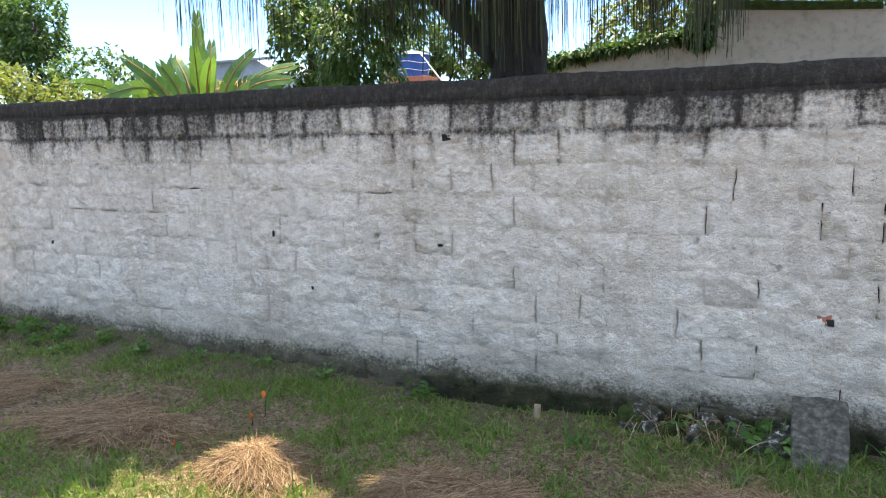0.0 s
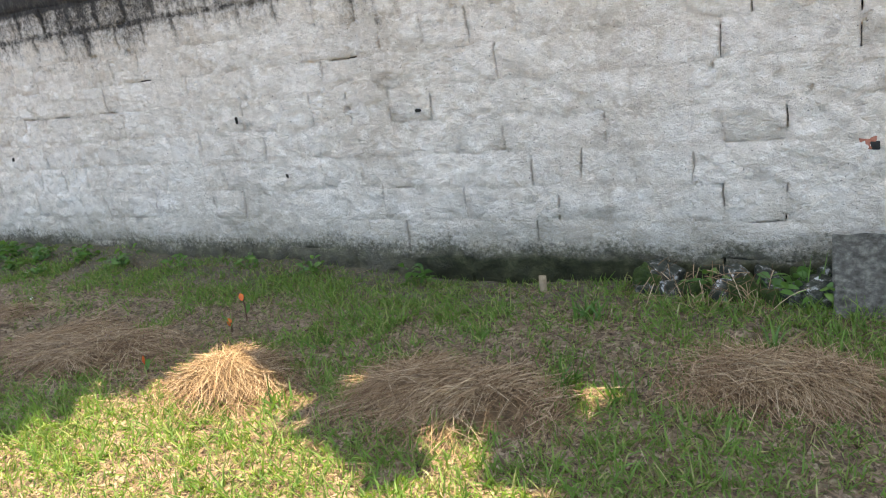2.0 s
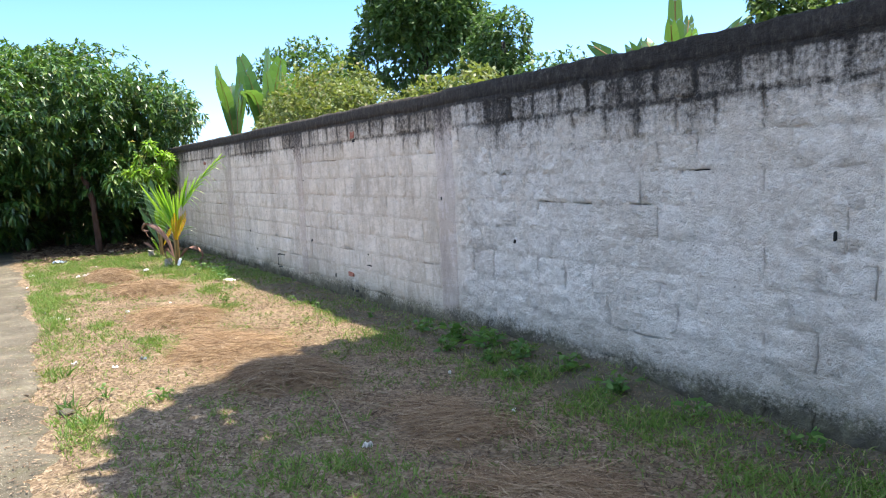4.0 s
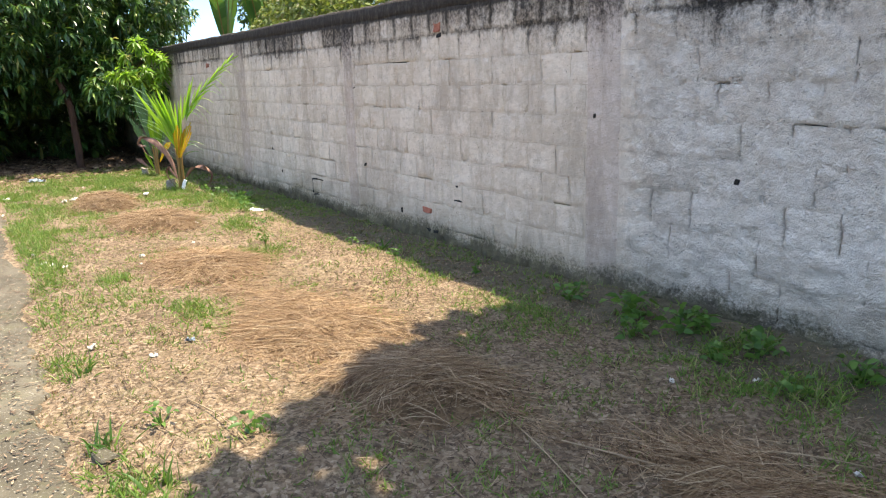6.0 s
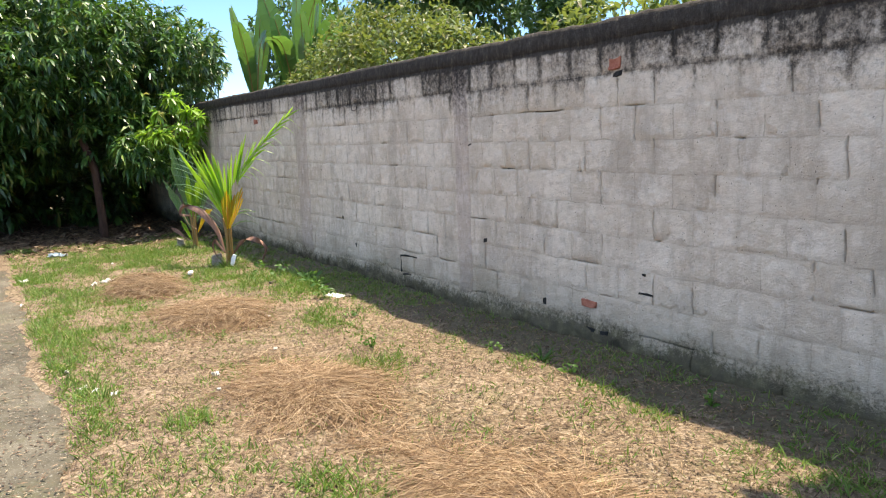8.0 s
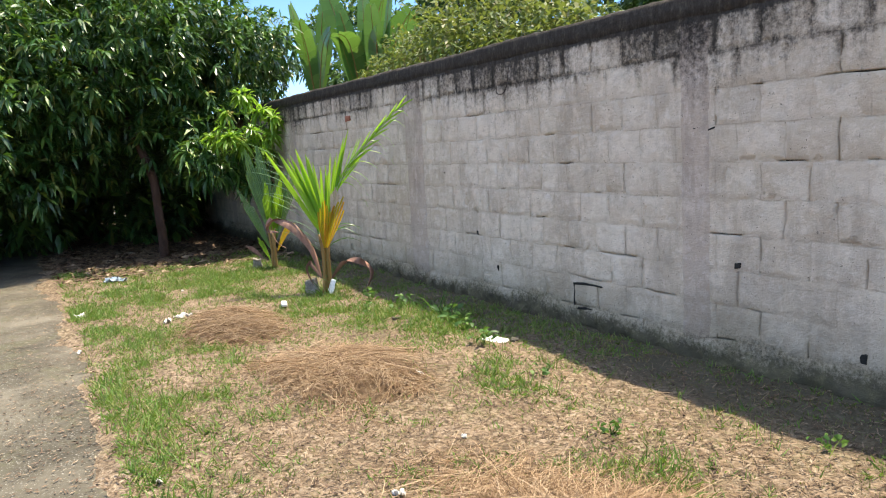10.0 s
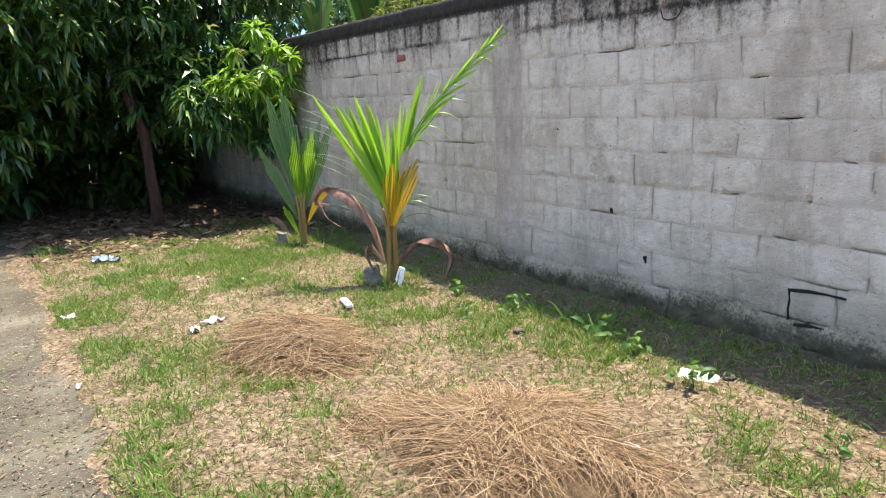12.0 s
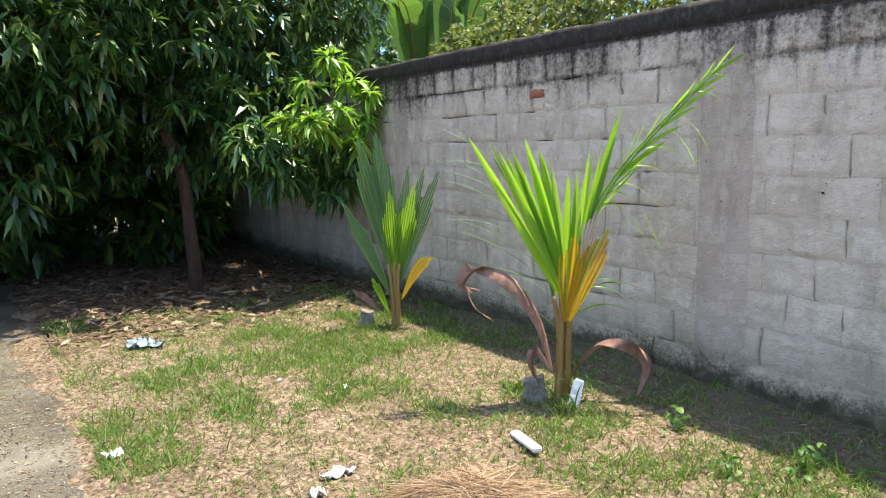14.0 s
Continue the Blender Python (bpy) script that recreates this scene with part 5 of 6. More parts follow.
bmesh.ops.translate(bm, vec=(-28.3, 31.4, 5.6), verts=bm.verts)
part("roof_edge", bm, shed, "", M_GREYLID)


# ---- hay, grass and weeds ----
def mound_z(i, x, y):
    cx, cy, rx, ry, h = PILES[i]
    q = ((x - cx) / rx)**2 + ((y - cy) / ry)**2
    return h * np.clip(1 - q, 0, 1)**1.3


for i, (cx, cy, rx, ry, h) in enumerate(PILES):
    z0 = float(ground_z(cx, cy))
    pile = thing("hay_pile", (cx, cy, z0), "low heap of raked dry brown grass on the ground", "hay pile", "raked hay piles")
    a, q = np.meshgrid(np.linspace(0, 2 * np.pi, 37), np.linspace(0.0, 1.0, 12), indexing="ij")
    X, Y = cx + rx * q * np.cos(a), cy + ry * q * np.sin(a)
    Z = ground_z(X, Y) + mound_z(i, X, Y) * 0.68 + 0.03 * fbm(X, Y, 0.16, 301) * (1 - q) - 0.012 * q
    part("core", quads("core", np.stack([X, Y, Z], -1), grid_faces(37, 12), M_MOUND, True), pile)
    n = max(int(12500 * rx * ry / 0.35), 7500)
    ang, q = rng.uniform(0, 2 * np.pi, n), np.abs(rng.normal(0, 0.6, n))**0.62
    X, Y = cx + rx * q * np.cos(ang), cy + ry * q * np.sin(ang)
    X, Y = X + 0.28 * rx * value_noise(X, Y, 0.5, 307 + i), Y + 0.28 * ry * value_noise(Y, X, 0.5, 309 + i)
    keep = value_noise(X, Y, 0.25, 303) > -0.75 + 0.6 * q
    X, Y, q, ang = X[keep], Y[keep], q[keep], ang[keep]
    n = len(X)
    Z = ground_z(X, Y) + mound_z(i, X, Y) * 0.9 + rng.uniform(0.002, 0.02 + 0.12 * h, n)
    head = np.where(rng.uniform(0, 1, n) < 0.45, rng.uniform(0, 6.28, n), rng.normal(0.5 + i, 0.5, n)) + 1.2 * value_noise(X, Y, 0.35, 305 + i) + np.pi * rng.integers(0, 2, n)
    D = np.stack([np.cos(head), np.sin(head), rng.normal(0.0, 0.09, n) - 0.5 * h * q / rx], 1)
    V, F = blades(np.stack([X, Y, Z], 1), D, rng.uniform(0.06, 0.30, n) * (0.35 + 0.85 * rx), rng.uniform(0.0014, 0.0036, n), rng.uniform(0.0, 0.2, n), "straw", 3, np.cross(D, [0, 0, 1]) + 0.5 * rng.normal(size=(n, 3)))
    V[:, 2] = np.maximum(V[:, 2], ground_z(V[:, 0], V[:, 1]) + 0.002)
    part("straw", quads("straw", V, F, M_STRAW), pile)


def scatter(n, x0, x1, y0, y1, density):
    x, y = rng.uniform(x0, x1, n), rng.uniform(y0, y1, n)
    keep = rng.uniform(0, 1, n) < density(x, y)
    x, y = x[keep], y[keep]
    keep = (y > path_edge(x) + 0.0) & (y < WALL_Y - 0.02)
    return x[keep], y[keep]


def near_piles(x, y):
    m = np.zeros_like(x)
    for cx, cy, rx, ry, h in PILES:
        m = np.maximum(m, np.exp(-(((x - cx) / (1.5 * rx))**2 + ((y - cy) / (1.5 * ry))**2)))
    return m


def lying(x, y, lmin, lmax, wmin, wmax, lift, mat, name, label, profile="straw", tilt=0.08):
    n = len(x)
    head = rng.uniform(0, 2 * np.pi, n)
    D = np.stack([np.cos(head), np.sin(head), rng.normal(0.02, tilt, n)], 1)
    V, F = blades(np.stack([x, y, ground_z(x, y) + rng.uniform(0.003, lift, n)], 1), D, rng.uniform(lmin, lmax, n), rng.uniform(wmin, wmax, n), rng.uniform(-0.1, 0.25, n), profile, 2, np.cross(D, [0, 0, 1]) + 0.3 * rng.normal(size=(n, 3)))
    on_path = V[:, 1] < path_edge(V[:, 0]) + 0.01
    V[:, 2] = np.maximum(V[:, 2], np.where(on_path, ground_z(V[:, 0], 0.5) + 0.03, ground_z(V[:, 0], V[:, 1]) + 0.002))
    return tagged(part(name, quads(name, V, F, mat)), label, "litter", kind="stuff")


x, y = scatter(85000, -19, 2.2, 1.3, 4.6, lambda x, y: np.clip(0.2 + 0.55 * near_piles(x, y) + 0.25 * step(value_noise(x, y, 0.7, 311), 0.0, 0.6), 0, 1))
lying(x, y, 0.03, 0.14, 0.0018, 0.0042, 0.014, M_LITTER, "straw_litter", "scattered dry straw over the earth")
x, y = scatter(95000, -19, 2.2, 1.3, 4.66, lambda x, y: 0.3 + 0.4 * step(value_noise(x, y, 1.1, 313), 0.0, 0.5))
lying(x, y, 0.01, 0.04, 0.004, 0.011, 0.012, M_DEADLEAF, "leaf_litter", "small dead leaves and bits on the ground", "oval", 0.3)
# fallen leaves laid extra thick, so their dark colour deepens the mango's shade
x, y = scatter(26000, -25, -17.6, -1.5, 4.6, lambda x, y: 0.85 * step(-x, 17.6, 18.8))
lying(x, y, 0.06, 0.14, 0.02, 0.04, 0.02, M_DEADLEAF, "leaf_litter", "fallen mango leaves laid thick and dark to deepen the shade", "leaf", 0.2)

x, y = scatter(42000, -12, 1.0, 1.4, 4.5, lambda x, y: 0.45 + 0.4 * step(value_noise(x, y, 0.5, 315), -0.2, 0.4))
lying(x, y, 0.012, 0.045, 0.003, 0.008, 0.016, M_DEADLEAF, "chaff", "short chopped dry grass lying thick on the earth", "straw", 0.35)

n = 9000
x = rng.uniform(-20, -3.2, n)
y = path_edge(x) - np.abs(rng.normal(0, 0.45, n))
lying(x, y, 0.01, 0.05, 0.003, 0.012, 0.03, M_DEADLEAF, "path_litter", "dry bits and grit lying on the concrete path", "oval", 0.2)

GREEN = [(-13.9, 3.55, 0.5, 0.5), (-15.0, 3.6, 0.55, 0.4), (-15.15, 3.3, 0.5, 0.3), (-16.8, 3.55, 0.9, 0.45), (-17.3, 2.9, 0.7, 0.4), (-13.3, 2.35, 0.3, 0.2), (-13.6, 2.1, 0.55, 0.16), (-15.6, 1.85, 0.5, 0.2), (-16.6, 2.2, 0.6, 0.3), (-12.7, 1.75, 0.5, 0.18), (-10.2, 3.4, 0.35, 0.2), (-11.6, 3.5, 0.3, 0.2),
         (-13.1, 3.85, 0.45, 0.16), (-1.55, 3.90, 1.0, 0.35), (-0.34, 4.27, 0.9, 0.3), (-3.08, 4.22, 1.1, 0.35), (-4.45, 4.25, 0.9, 0.25), (-2.66, 2.67, 0.6, 0.25), (-4.18, 2.48, 0.8, 0.3), (0.28, 3.44, 0.8, 0.4), (-5.9, 4.3, 0.6, 0.2), (-9.9, 2.0, 0.4, 0.2), (-8.6, 2.35, 0.3, 0.15), (-1.07, 3.22, 0.3, 0.2), (-12.3, 2.1, 0.4, 0.2), (-1.27, 2.54, 0.9, 0.3), (-14.6, 2.0, 0.4, 0.2), (-16.2, 3.0, 0.5, 0.3),
         (-2.11, 3.18, 0.3, 0.3), (-1.08, 3.61, 0.35, 0.25), (-1.41, 2.81, 0.5, 0.2), (-1.01, 3.22, 0.2, 0.2), (-1.66, 3.90, 0.7, 0.25), (-0.41, 3.16, 0.5, 0.3)]


def greenness(x, y):
    m = np.zeros_like(x)
    for cx, cy, rx, ry in GREEN:
        m = np.maximum(m, np.exp(-(((x - cx) / rx)**2 + ((y - cy) / ry)**2)))
    edge = np.exp(-((y - path_edge(x) - 0.12) / 0.14)**2) * step(value_noise(x, y * 0, 0.5, 321), -0.1, 0.5)
    border = 0.7 * np.exp(-((y - 4.02) / 0.13)**2) * step(value_noise(x, y * 0, 0.35, 323), -0.1, 0.4)
    wild = 0.5 * step(x, -4.9, -3.2) + 1.3 * step(x, -5.4, -4.2) * (1 - step(y, 2.7, 3.1))
    far = 0.75 * step(-x, 11.6, 13.6)
    patch = step(value_noise(x, y, 0.28, 325) + 0.5 * value_noise(x, y, 0.9, 326), -0.25, 0.7)
    return np.clip(m * (0.35 + patch) + edge * 0.8 + border * 0.7 + 0.3 * patch + wild * (0.3 + 0.7 * patch) + far * (0.13 + 0.5 * patch * step(value_noise(x, y, 0.45, 327), -0.35, 0.35)), 0, 1)


def grass(n, hmin, hmax, wmin, wmax, tuft, name, mat, label, density, lean=0.55, droop=0.35):
    x, y = scatter(n, -19.2, 2.4, 1.25, 4.66, density)
    x, y = np.repeat(x, tuft), np.repeat(y, tuft)
    k = len(x)
    x, y = x + rng.normal(0, 0.016, k), y + rng.normal(0, 0.016, k)
    D = np.stack([rng.normal(0, lean, k), rng.normal(0, lean, k), np.ones(k)], 1)
    tall = rng.uniform(hmin, hmax, k) * (0.75 + 0.5 * greenness(x, y))
    V, F = blades(np.stack([x, y, ground_z(x, y) - 0.005], 1), D, tall, rng.uniform(wmin, wmax, k), rng.uniform(0.1, droop * 2, k), "grass", 2)
    return tagged(part(name, quads(name, V, F, mat)), label, "grass", kind="stuff")


grass(95000, 0.03, 0.10, 0.004, 0.009, 4, "grass", M_GRASS, "short patchy green grass", lambda x, y: 0.9 * greenness(x, y) + 0.03)
grass(26000, 0.02, 0.06, 0.003, 0.006, 5, "grass", M_STUBBLE, "sparse stubble of mown grass", lambda x, y: 0.25 + 0.45 * (1 - near_piles(x, y)))
grass(7500, 0.06, 0.15, 0.005, 0.010, 4, "grass", M_GRASS, "longer tufts of bright green grass", lambda x, y: np.clip(1.5 * greenness(x, y) - 0.7, 0, 1) * (0.3 + 0.7 * step(x, -4.9, -3.2)), 0.4, 0.4)
grass(1500, 0.14, 0.30, 0.0025, 0.004, 3, "grass", M_GRASS, "thin tall seeding grass stalks along the shadow's edge", lambda x, y: 0.8 * np.exp(-((y - 4.0) / 0.12)**2) * step(-x, 8, 10), 0.45, 0.5)


def weed(x, y, size, n, label="low broad-leaved green weed", mat=None):
    z = float(ground_z(x, y))
    p = thing("weed", (x, y, z), label, "weed", "weeds by the wall")
    a = rng.uniform(0, 2 * np.pi, n)
    up = rng.uniform(0.35, 1.6, n)
    D = np.stack([np.cos(a), np.sin(a), up], 1)
    P = np.array([x, y, z]) + np.stack([rng.normal(0, 0.25 * size, n), rng.normal(0, 0.25 * size, n), rng.uniform(0.0, 0.55 * size, n)], 1)
    P[:, 2] = np.maximum(P[:, 2], ground_z(P[:, 0], P[:, 1]) + 0.01)
    V, F = blades(P, D, size * rng.uniform(0.25, 0.5, n), size * rng.uniform(0.10, 0.2, n), 0.5, "leaf", 3, None, 0.2)
    tagged(part("foliage", quads("foliage", V, F, mat or M_WEED), p), kind="stuff")
    m = 6
    V, F = blades(np.repeat([[x, y, z - 0.01]], m, 0), np.stack([rng.normal(0, 0.4, m), rng.normal(0, 0.4, m), np.ones(m)], 1), size * rng.uniform(0.5, 0.8, m), 0.008, 0.1, "straw", 3)
    tagged(part("stalk_tuft", quads("stalk_tuft", V, F, M_WEED), p), kind="stuff")


for x, y, s, n in ((-13.0, 4.0, 0.26, 16), (-12.75, 3.98, 0.2, 22), (-13.7, 3.95, 0.2, 20), (-14.35, 3.95, 0.18, 20), (-11.5, 3.75, 0.13, 18), (-10.6, 3.45, 0.13, 26), (-9.9, 4.0, 0.12, 14), (-6.9, 4.35, 0.24, 60), (-6.5, 4.4, 0.24, 60), (-6.1, 4.42, 0.2, 50), (-5.6, 4.45, 0.2, 45), (-7.4, 4.35, 0.18, 36), (-5.1, 4.4, 0.2, 40), (-6.7, 4.15, 0.18, 40), (-6.2, 4.2, 0.16, 34), (-5.75, 4.15, 0.16, 30),
                   (-4.49, 4.42, 0.16, 20), (-3.88, 4.46, 0.18, 22), (-3.32, 4.49, 0.18, 22), (-2.51, 4.48, 0.2, 26), (-0.80, 4.44, 0.22, 30), (-0.37, 4.48, 0.25, 34), (-0.22, 4.35, 0.22, 24), (0.37, 4.35, 0.24, 30), (-13.9, 3.72, 0.14, 16), (-12.2, 3.8, 0.2, 20), (-8.4, 4.3, 0.14, 12), (-9.2, 4.05, 0.13, 12), (-6.8, 2.05, 0.14, 14), (-7.1, 1.75, 0.16, 12)):
    weed(x, y, s, n)


def grass_clump(x, y, h, n):
    z = float(ground_z(x, y))
    p = thing("grass_clump", (x, y, z), "tall clump of broad green grass blades", "grass clump", "tall grass clumps")
    a = rng.normal(0, 0.45, (n, 2))
    V, F = blades(np.array([x, y, z - 0.01]) + np.concatenate([rng.normal(0, 0.035, (n, 2)), np.zeros((n, 1))], 1), np.concatenate([a, np.ones((n, 1))], 1), h * rng.uniform(0.5, 1.0, n), rng.uniform(0.008, 0.016, n), rng.uniform(0.2, 0.7, n), "grass", 5, None, 0.2)
    tagged(part("blade_tuft", quads("blade_tuft", V, F, M_WEED), p), kind="stuff")


for x, y, h, n in ((-0.30, 4.46, 0.42, 26), (-0.46, 4.40, 0.32, 20), (0.32, 4.39, 0.34, 24), (-1.26, 3.99, 0.25, 18), (-0.95, 3.32, 0.24, 26), (-1.17, 3.37, 0.2, 24), (-13.35, 4.12, 0.36, 14), (-14.9, 3.72, 0.3, 22), (-15.3, 3.7, 0.24, 22), (-17.05, 3.8, 0.26, 18), (-9.55, 4.1, 0.24, 14), (-7.05, 1.52, 0.2, 18), (-8.0, 1.55, 0.16, 16), (-6.6, 1.62, 0.2, 14), (-13.6, 4.05, 0.28, 10), (-2.38, 2.93, 0.2, 20), (-0.43, 3.78, 0.28, 22), (-2.50, 3.48, 0.18, 18)):
    grass_clump(x, y, h, n)


def seedling(x, y, h, leaves, label):
    z = float(ground_z(x, y))
    p = thing("seedling", (x, y, z), label, "seedling", "red-leaved seedlings")
    part("stalk", quads("stalk", *tube(curve([(x, y, z - 0.02), (x + 0.01, y, z + h * 0.5), (x, y + 0.01, z + h)], 6), np.linspace(0.006, 0.003, 6), 6), M_BARK, True), p)
    for k in range(leaves):
        a = 2.4 * k
        V, F = blades([[x, y, z + h * (0.35 + 0.6 * k / max(leaves - 1, 1))]], [[0.6 * math.cos(a), 0.6 * math.sin(a), 1.0]], *((0.06, 0.028) if k % 2 == 1 else (0.10, 0.045)), 0.2, "leaf", 5, None, 0.25)
        part("leaf", quads("leaf", V, F, M_REDLEAF if k % 2 == 1 else M_WEED), p, "red tinged leaf" if k % 2 == 1 else "")


for x, y, h, k in ((-3.27, 3.02, 0.05, 2), (-3.23, 3.72, 0.13, 2), (-3.20, 3.56, 0.05, 3)):
    seedling(x, y, h, k, "small seedling with green and red leaves")


# ---- loose things on the ground ----
def crumpled(x, y, sx, sy, h, mat, label, seed, name="litter"):
    """A crumpled scrap: a small creased sheet that lies on the ground."""
    u, v = np.meshgrid(np.linspace(-1, 1, 13), np.linspace(-1, 1, 11), indexing="ij")
    a = seed * 1.7
    r = np.maximum(np.abs(u), np.abs(v)) / np.maximum(np.hypot(u, v), 1e-6)
    wob = r * (1 + 0.35 * value_noise(2 * u * r, 2 * v * r, 0.8, seed))
    X = x + sx * wob * (u * math.cos(a)) - sy * wob * v * math.sin(a)
    Y = y + sx * wob * (u * math.sin(a)) + sy * wob * v * math.cos(a)
    Z = ground_z(X, Y) + 0.008 + h * np.abs(fbm(u, v, 0.6, seed + 9, 3))
    X, Y = X + 0.25 * sx * fbm(u, v, 0.5, seed + 21), Y + 0.25 * sx * fbm(u, v, 0.5, seed + 31)
    V1 = np.stack([X, Y, Z], -1).reshape(-1, 3)
    V2 = V1 - [0, 0, 0.004]
    F = grid_faces(13, 11)
    V, F = merged([(V1, F), (V2, F[:, ::-1])])
    return tagged(part(name, quads(name, V, F, mat)), label, "litter", "scraps of litter")


for k, (x, y, sx, sy, h) in enumerate([(-14.85, 2.38, 0.14, 0.05, 0.05), (-14.72, 2.22, 0.09, 0.07, 0.05), (-15.7, 1.62, 0.09, 0.05, 0.05), (-11.36, 1.6, 0.04, 0.025, 0.03), (-10.9, 1.64, 0.05, 0.03, 0.03), (-10.8, 1.70, 0.035, 0.03, 0.03), (-10.67, 1.78, 0.05, 0.02, 0.03), (-10.62, 2.37, 0.05, 0.03, 0.05),
                                  (-8.4, 1.66, 0.05, 0.035, 0.04), (-8.07, 1.92, 0.04, 0.03, 0.03), (-6.16, 3.85, 0.03, 0.02, 0.02), (-5.93, 4.16, 0.035, 0.02, 0.02), (-14.2, 1.5, 0.05, 0.03, 0.03), (-5.25, 2.79, 0.05, 0.025, 0.05), (-10.3, 2.3, 0.03, 0.02, 0.02), (-11.0, 2.9, 0.03, 0.02, 0.02), (-5.2, 3.7, 0.03, 0.02, 0.02), (-5.0, 3.2, 0.03, 0.015, 0.02), (-16.3, 2.65, 0.03, 0.02, 0.02), (-15.9, 2.9, 0.03, 0.02, 0.02)]):
    crumpled(x, y, 0.5 * sx, 0.5 * sy, 0.6 * h, M_PAPER, "crumpled scrap of white plastic lying on the ground", 400 + k)
crumpled(-17.75, 2.15, 0.13, 0.09, 0.06, M_BLUEBAG, "crumpled clear bluish plastic bag on the ground", 431, "plastic_bag")
crumpled(-8.2, 2.15, 0.03, 0.012, 0.02, M_BLUEBAG, "small bluish plastic scrap on the earth", 433)
crumpled(-3.9, 3.3, 0.022, 0.018, 0.04, M_PURPLE, "small purple scrap among dry grass", 435)


def slab(name, x, y, z, size, turn, mat, label, category, tilt=(0, 0), jag=0.006, group=""):
    ob = part(name, rough_box(*size, jag, x, 3, 0.008), None, "", mat)
    ob.matrix_basis = pose(x, y, z, tilt[0], tilt[1], turn)
    return tagged(ob, label, category, group)


gz = lambda x, y: float(ground_z(x, y))
slab("broken_tile", -12.3, 3.95, gz(-12.3, 3.95), (0.18, 0.10, 0.014), 28, M_WHITE, "broken white tile lying in the grass", "tile", (6, 4))
slab("plastic_channel", -14.63, 3.22, gz(-14.63, 3.22) + 0.012, (0.28, 0.05, 0.028), 164, M_WHITE, "short length of white plastic channel on the grass", "plastic strip", (0, 5), 0.002)
slab("broken_tile", -14.92, 3.76, gz(-14.92, 3.76) - 0.02, (0.06, 0.014, 0.17), 40, M_WHITE, "narrow white tile shard standing beside the palm", "tile", (-20, 14), 0.012)
slab("concrete_stump", -15.1, 3.68, gz(-15.1, 3.68) - 0.03, (0.11, 0.07, 0.18), 50, M_STUMP, "grey broken concrete stump beside the palm", "concrete", (4, -6), 0.024, "concrete stumps")
slab("concrete_stump", -17.28, 3.74, gz(-17.28, 3.74) - 0.04, (0.11, 0.06, 0.18), 60, M_STUMP, "grey broken concrete stump beside the palm seedling", "concrete", (3, 3), 0.024, "concrete stumps")
slab("concrete_slab", -0.07, 4.18, gz(-0.07, 4.18) - 0.03, (0.27, 0.05, 0.50), 3, M_SLAB, "weathered grey slab leaning towards the wall", "slab", (-56, 0), 0.012)
slab("broken_tile", -12.0, 3.2, gz(-12.0, 3.2), (0.07, 0.02, 0.015), 20, M_WHITE, "tiny white shard on the earth", "tile", (0, 3), 0.003)
slab("stone", -6.95, 1.5, gz(-6.95, 1.5) - 0.01, (0.12, 0.07, 0.035), 15, M_PATH, "flat pale stone at the path's edge", "stone", (0, 0), 0.012, "stones")
slab("stone", -12.2, 4.05, gz(-12.2, 4.05) - 0.005, (0.06, 0.05, 0.03), 35, M_PATH, "small pale stone by the wall's shadow", "stone", (0, 0), 0.01, "stones")
slab("stone", -13.4, 3.75, gz(-13.4, 3.75) - 0.005, (0.07, 0.04, 0.03), 75, M_PATH, "small pale stone in the grass", "stone", (0, 0), 0.01, "stones")
stake = part("stake", quads("stake", *tube(curve([(-1.63, 4.38, -0.15), (-1.64, 4.38, -0.01), (-1.64, 4.39, 0.05)], 5), 0.022, 7, 0.12), M_WOOD, True))
tagged(stake, "short grey wooden stake stuck in the grass", "stake")

# old footing and rubble at the foot of the wall
rubble = thing("rubble_heap", (-0.62, 4.42, -0.05), "mossy broken footing with white lichened lumps against the wall", "rubble")
for k in range(34):
    sx, sy, sz = rng.uniform(0.06, 0.18), rng.uniform(0.06, 0.14), rng.uniform(0.05, 0.12)
    ob = part("lump", rough_box(sx, sy, sz, 0.022, 500 + k, 2, 0.012), rubble, "", M_MOSS if k % 3 == 0 else M_RUBBLE)
    x, y = rng.uniform(-1.15, -0.2), rng.uniform(4.36, 4.62)
    ob.matrix_basis = Matrix.Translation((0.62 - 0.62, 0, 0)) @ pose(x, y, gz(x, y) - 0.02 + 0.25 * max(0, y - 4.32), rng.uniform(-15, 15), rng.uniform(-15, 15), rng.uniform(0, 180))
n = 200
P = np.stack([rng.uniform(-1.08, -0.45, n), rng.uniform(4.15, 4.48, n), np.zeros(n)], 1)
P[:, 2] = ground_z(P[:, 0], P[:, 1]) + rng.uniform(0.0, 0.22, n) * np.clip((P[:, 1] - 4.1) * 3, 0.2, 1)
V, F = blades(P, np.stack([rng.normal(0, 0.6, n), rng.normal(-0.5, 0.4, n), rng.normal(-0.4, 0.6, n)], 1), rng.uniform(0.08, 0.25, n), 0.004, 0.3, "straw", 4)
V[:, 2] = np.maximum(V[:, 2], ground_z(V[:, 0], V[:, 1]) + 0.003)
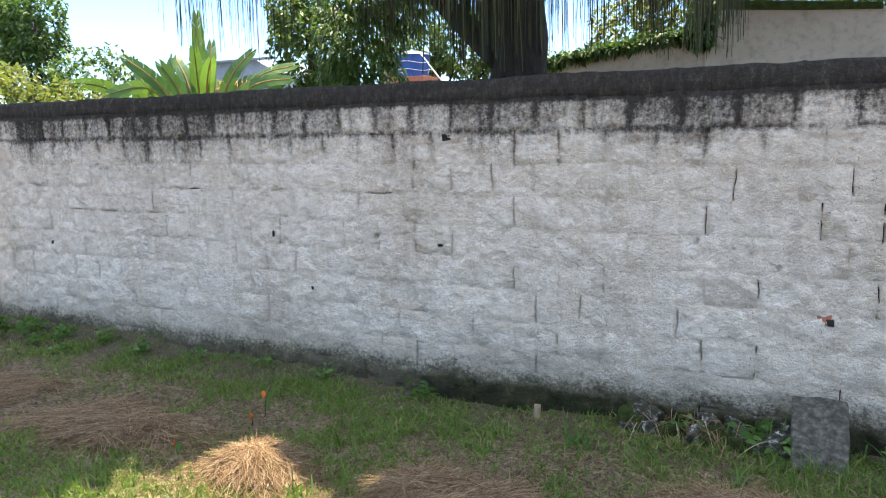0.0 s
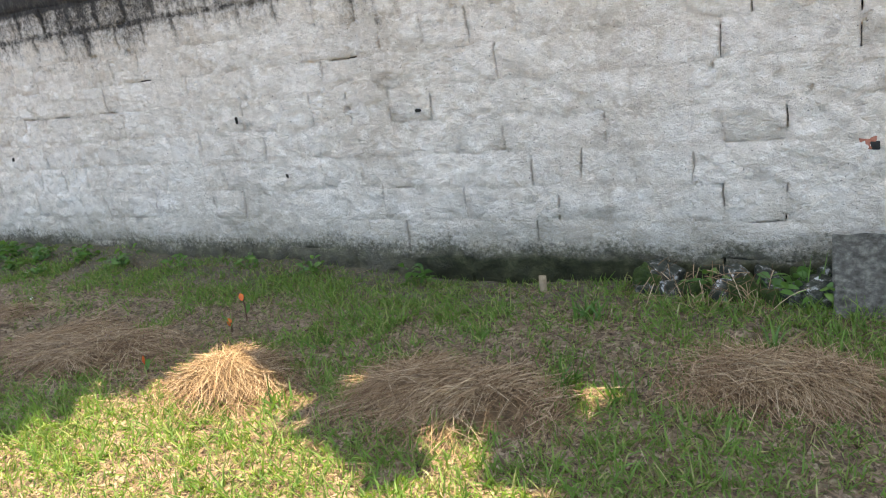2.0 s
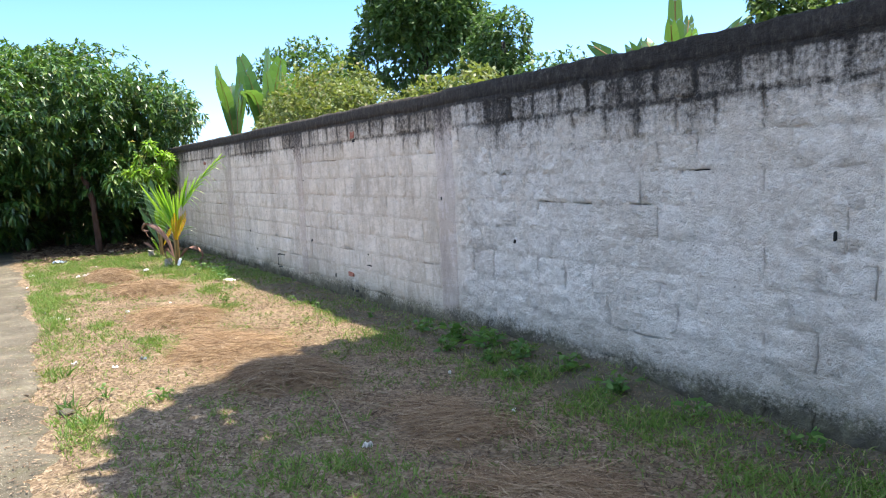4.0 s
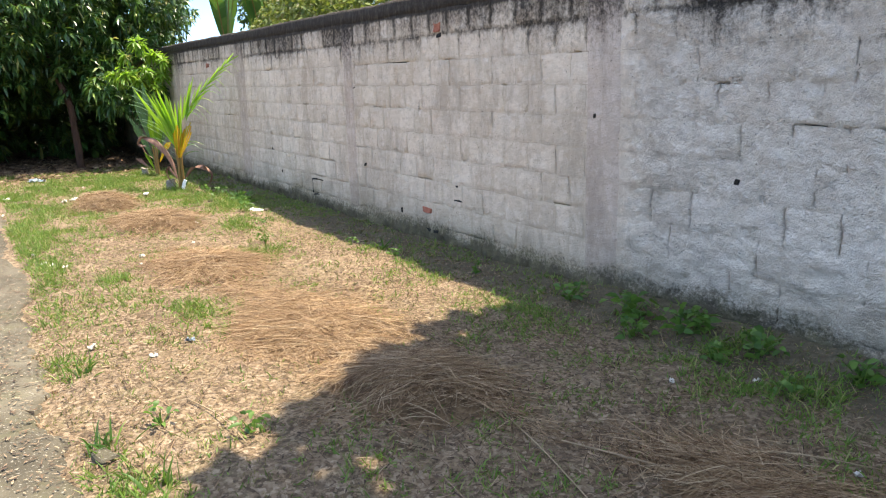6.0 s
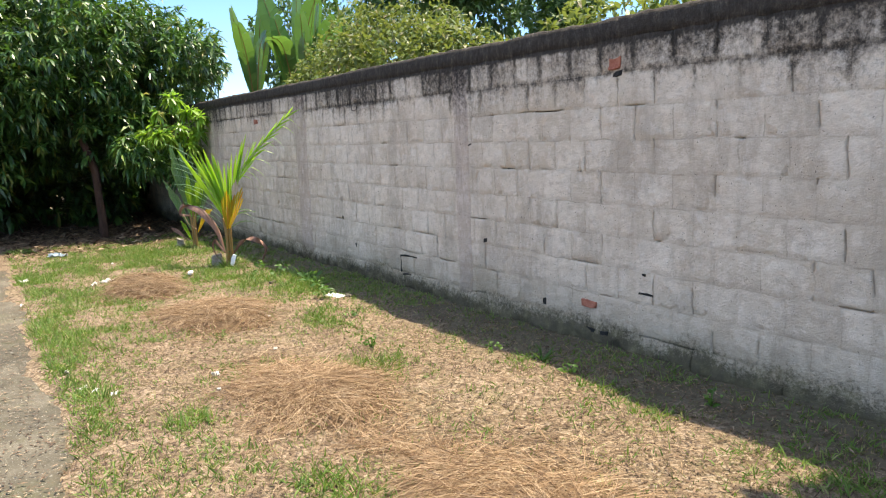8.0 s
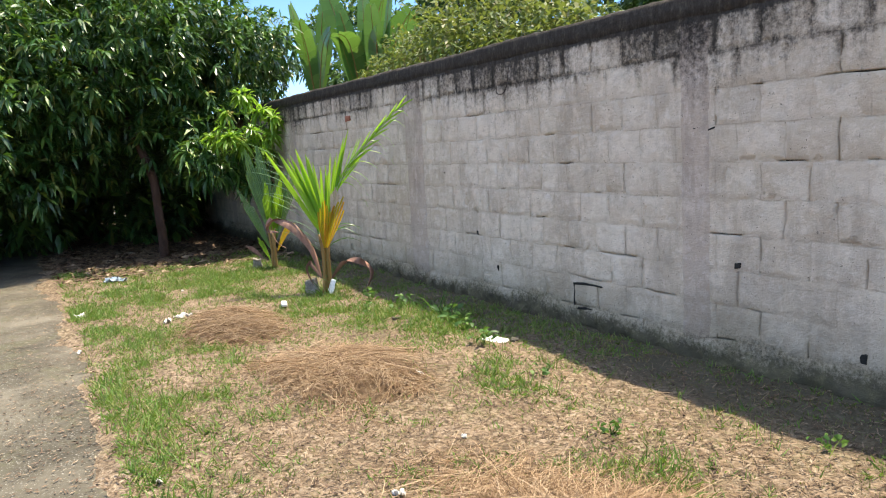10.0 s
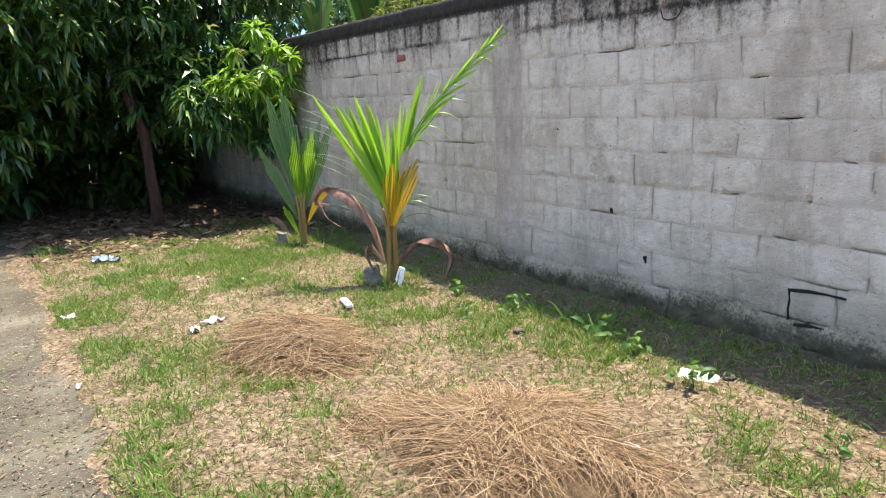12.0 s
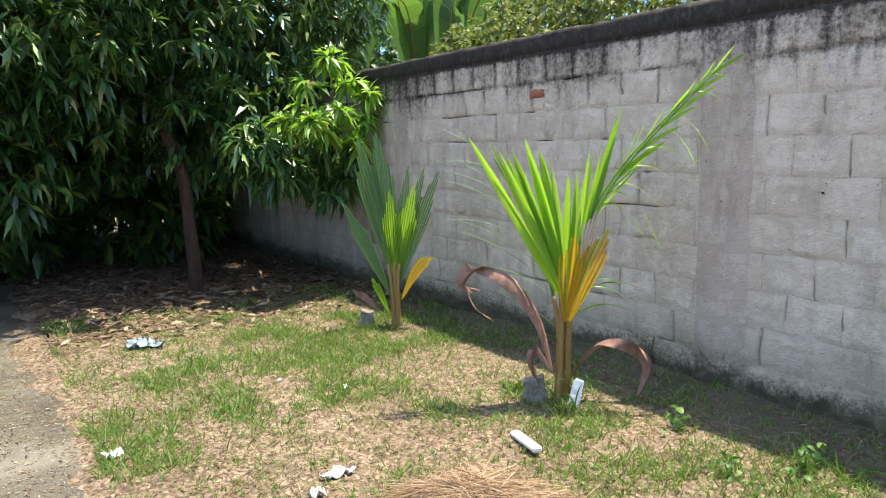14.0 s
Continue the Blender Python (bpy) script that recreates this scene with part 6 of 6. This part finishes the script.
tagged(part("stem_tangle", quads("stem_tangle", V, F, M_STRAW), rubble, "tangle of dry grey stems"), kind="stuff")

for k, (x, y, l, head) in enumerate([(-5.6, 3.2, 0.9, 20), (-6.0, 2.9, 1.1, -12), (-5.4, 3.6, 0.6, 40), (-7.0, 1.95, 0.6, 8), (-8.6, 2.0, 0.5, 20), (-12.0, 3.3, 0.35, 70)]):
    c, s = math.cos(radians(head)) * l / 2, math.sin(radians(head)) * l / 2
    pts = [(x - c, y - s, gz(x - c, y - s) + 0.014), (x, y + 0.02, gz(x, y) + 0.024), (x + c, y + s, gz(x + c, y + s) + 0.014)]
    ob = part("twig", quads("twig", *tube(curve(pts, 12), np.linspace(0.0035, 0.002, 12), 6, 0.1, k), M_WOOD, True))
    tagged(ob, "long dry pale twig lying on the ground", "twig", "dry twigs")


# ---- the wall's blocks: those along the path singly, the rest joined ----
meshes = [block_mesh(600 + k) for k in range(8)]
rest = []
tmpl = [np.array([v.co[:] for v in me.vertices]) for me in meshes]
tfaces = np.array([p.vertices[:] for p in meshes[0].polygons])
count = 0
for row in range(10):
    for k in range(int((WALL_X1 - WALL_X0) / MODULE) - 1):
        x = JOINT_X0 + ROW_SHIFT[row] + (k + 0.5) * MODULE
        x += float(panel_shift(x))
        if x < -25.6 or x > 4.6 or any(abs(x - c) < wd / 2 + 0.16 for c, wd in PILASTERS):
            continue
        z = LINE0 - (row + 0.5) * PITCH
        proud = -0.001 + 0.0028 * rng.uniform(-1, 1) + (0.0015 if x > -7.3 else 0.0)
        if -16.4 < x < -6.9 and count < 300:
            ob = part("block", meshes[(row * 5 + k * 3) % 8], wall)
            ob.matrix_basis = pose(x, WALL_Y - proud, z, rng.uniform(-0.5, 0.5), 0, rng.uniform(-0.5, 0.5))
            count += 1
        else:
            rest.append((tmpl[(row * 5 + k * 3) % 8] + [x, WALL_Y - proud, z], tfaces))
V, F = merged(rest)
tagged(part("blocks", quads("blocks", V, F, M_WALL), wall), kind="stuff")
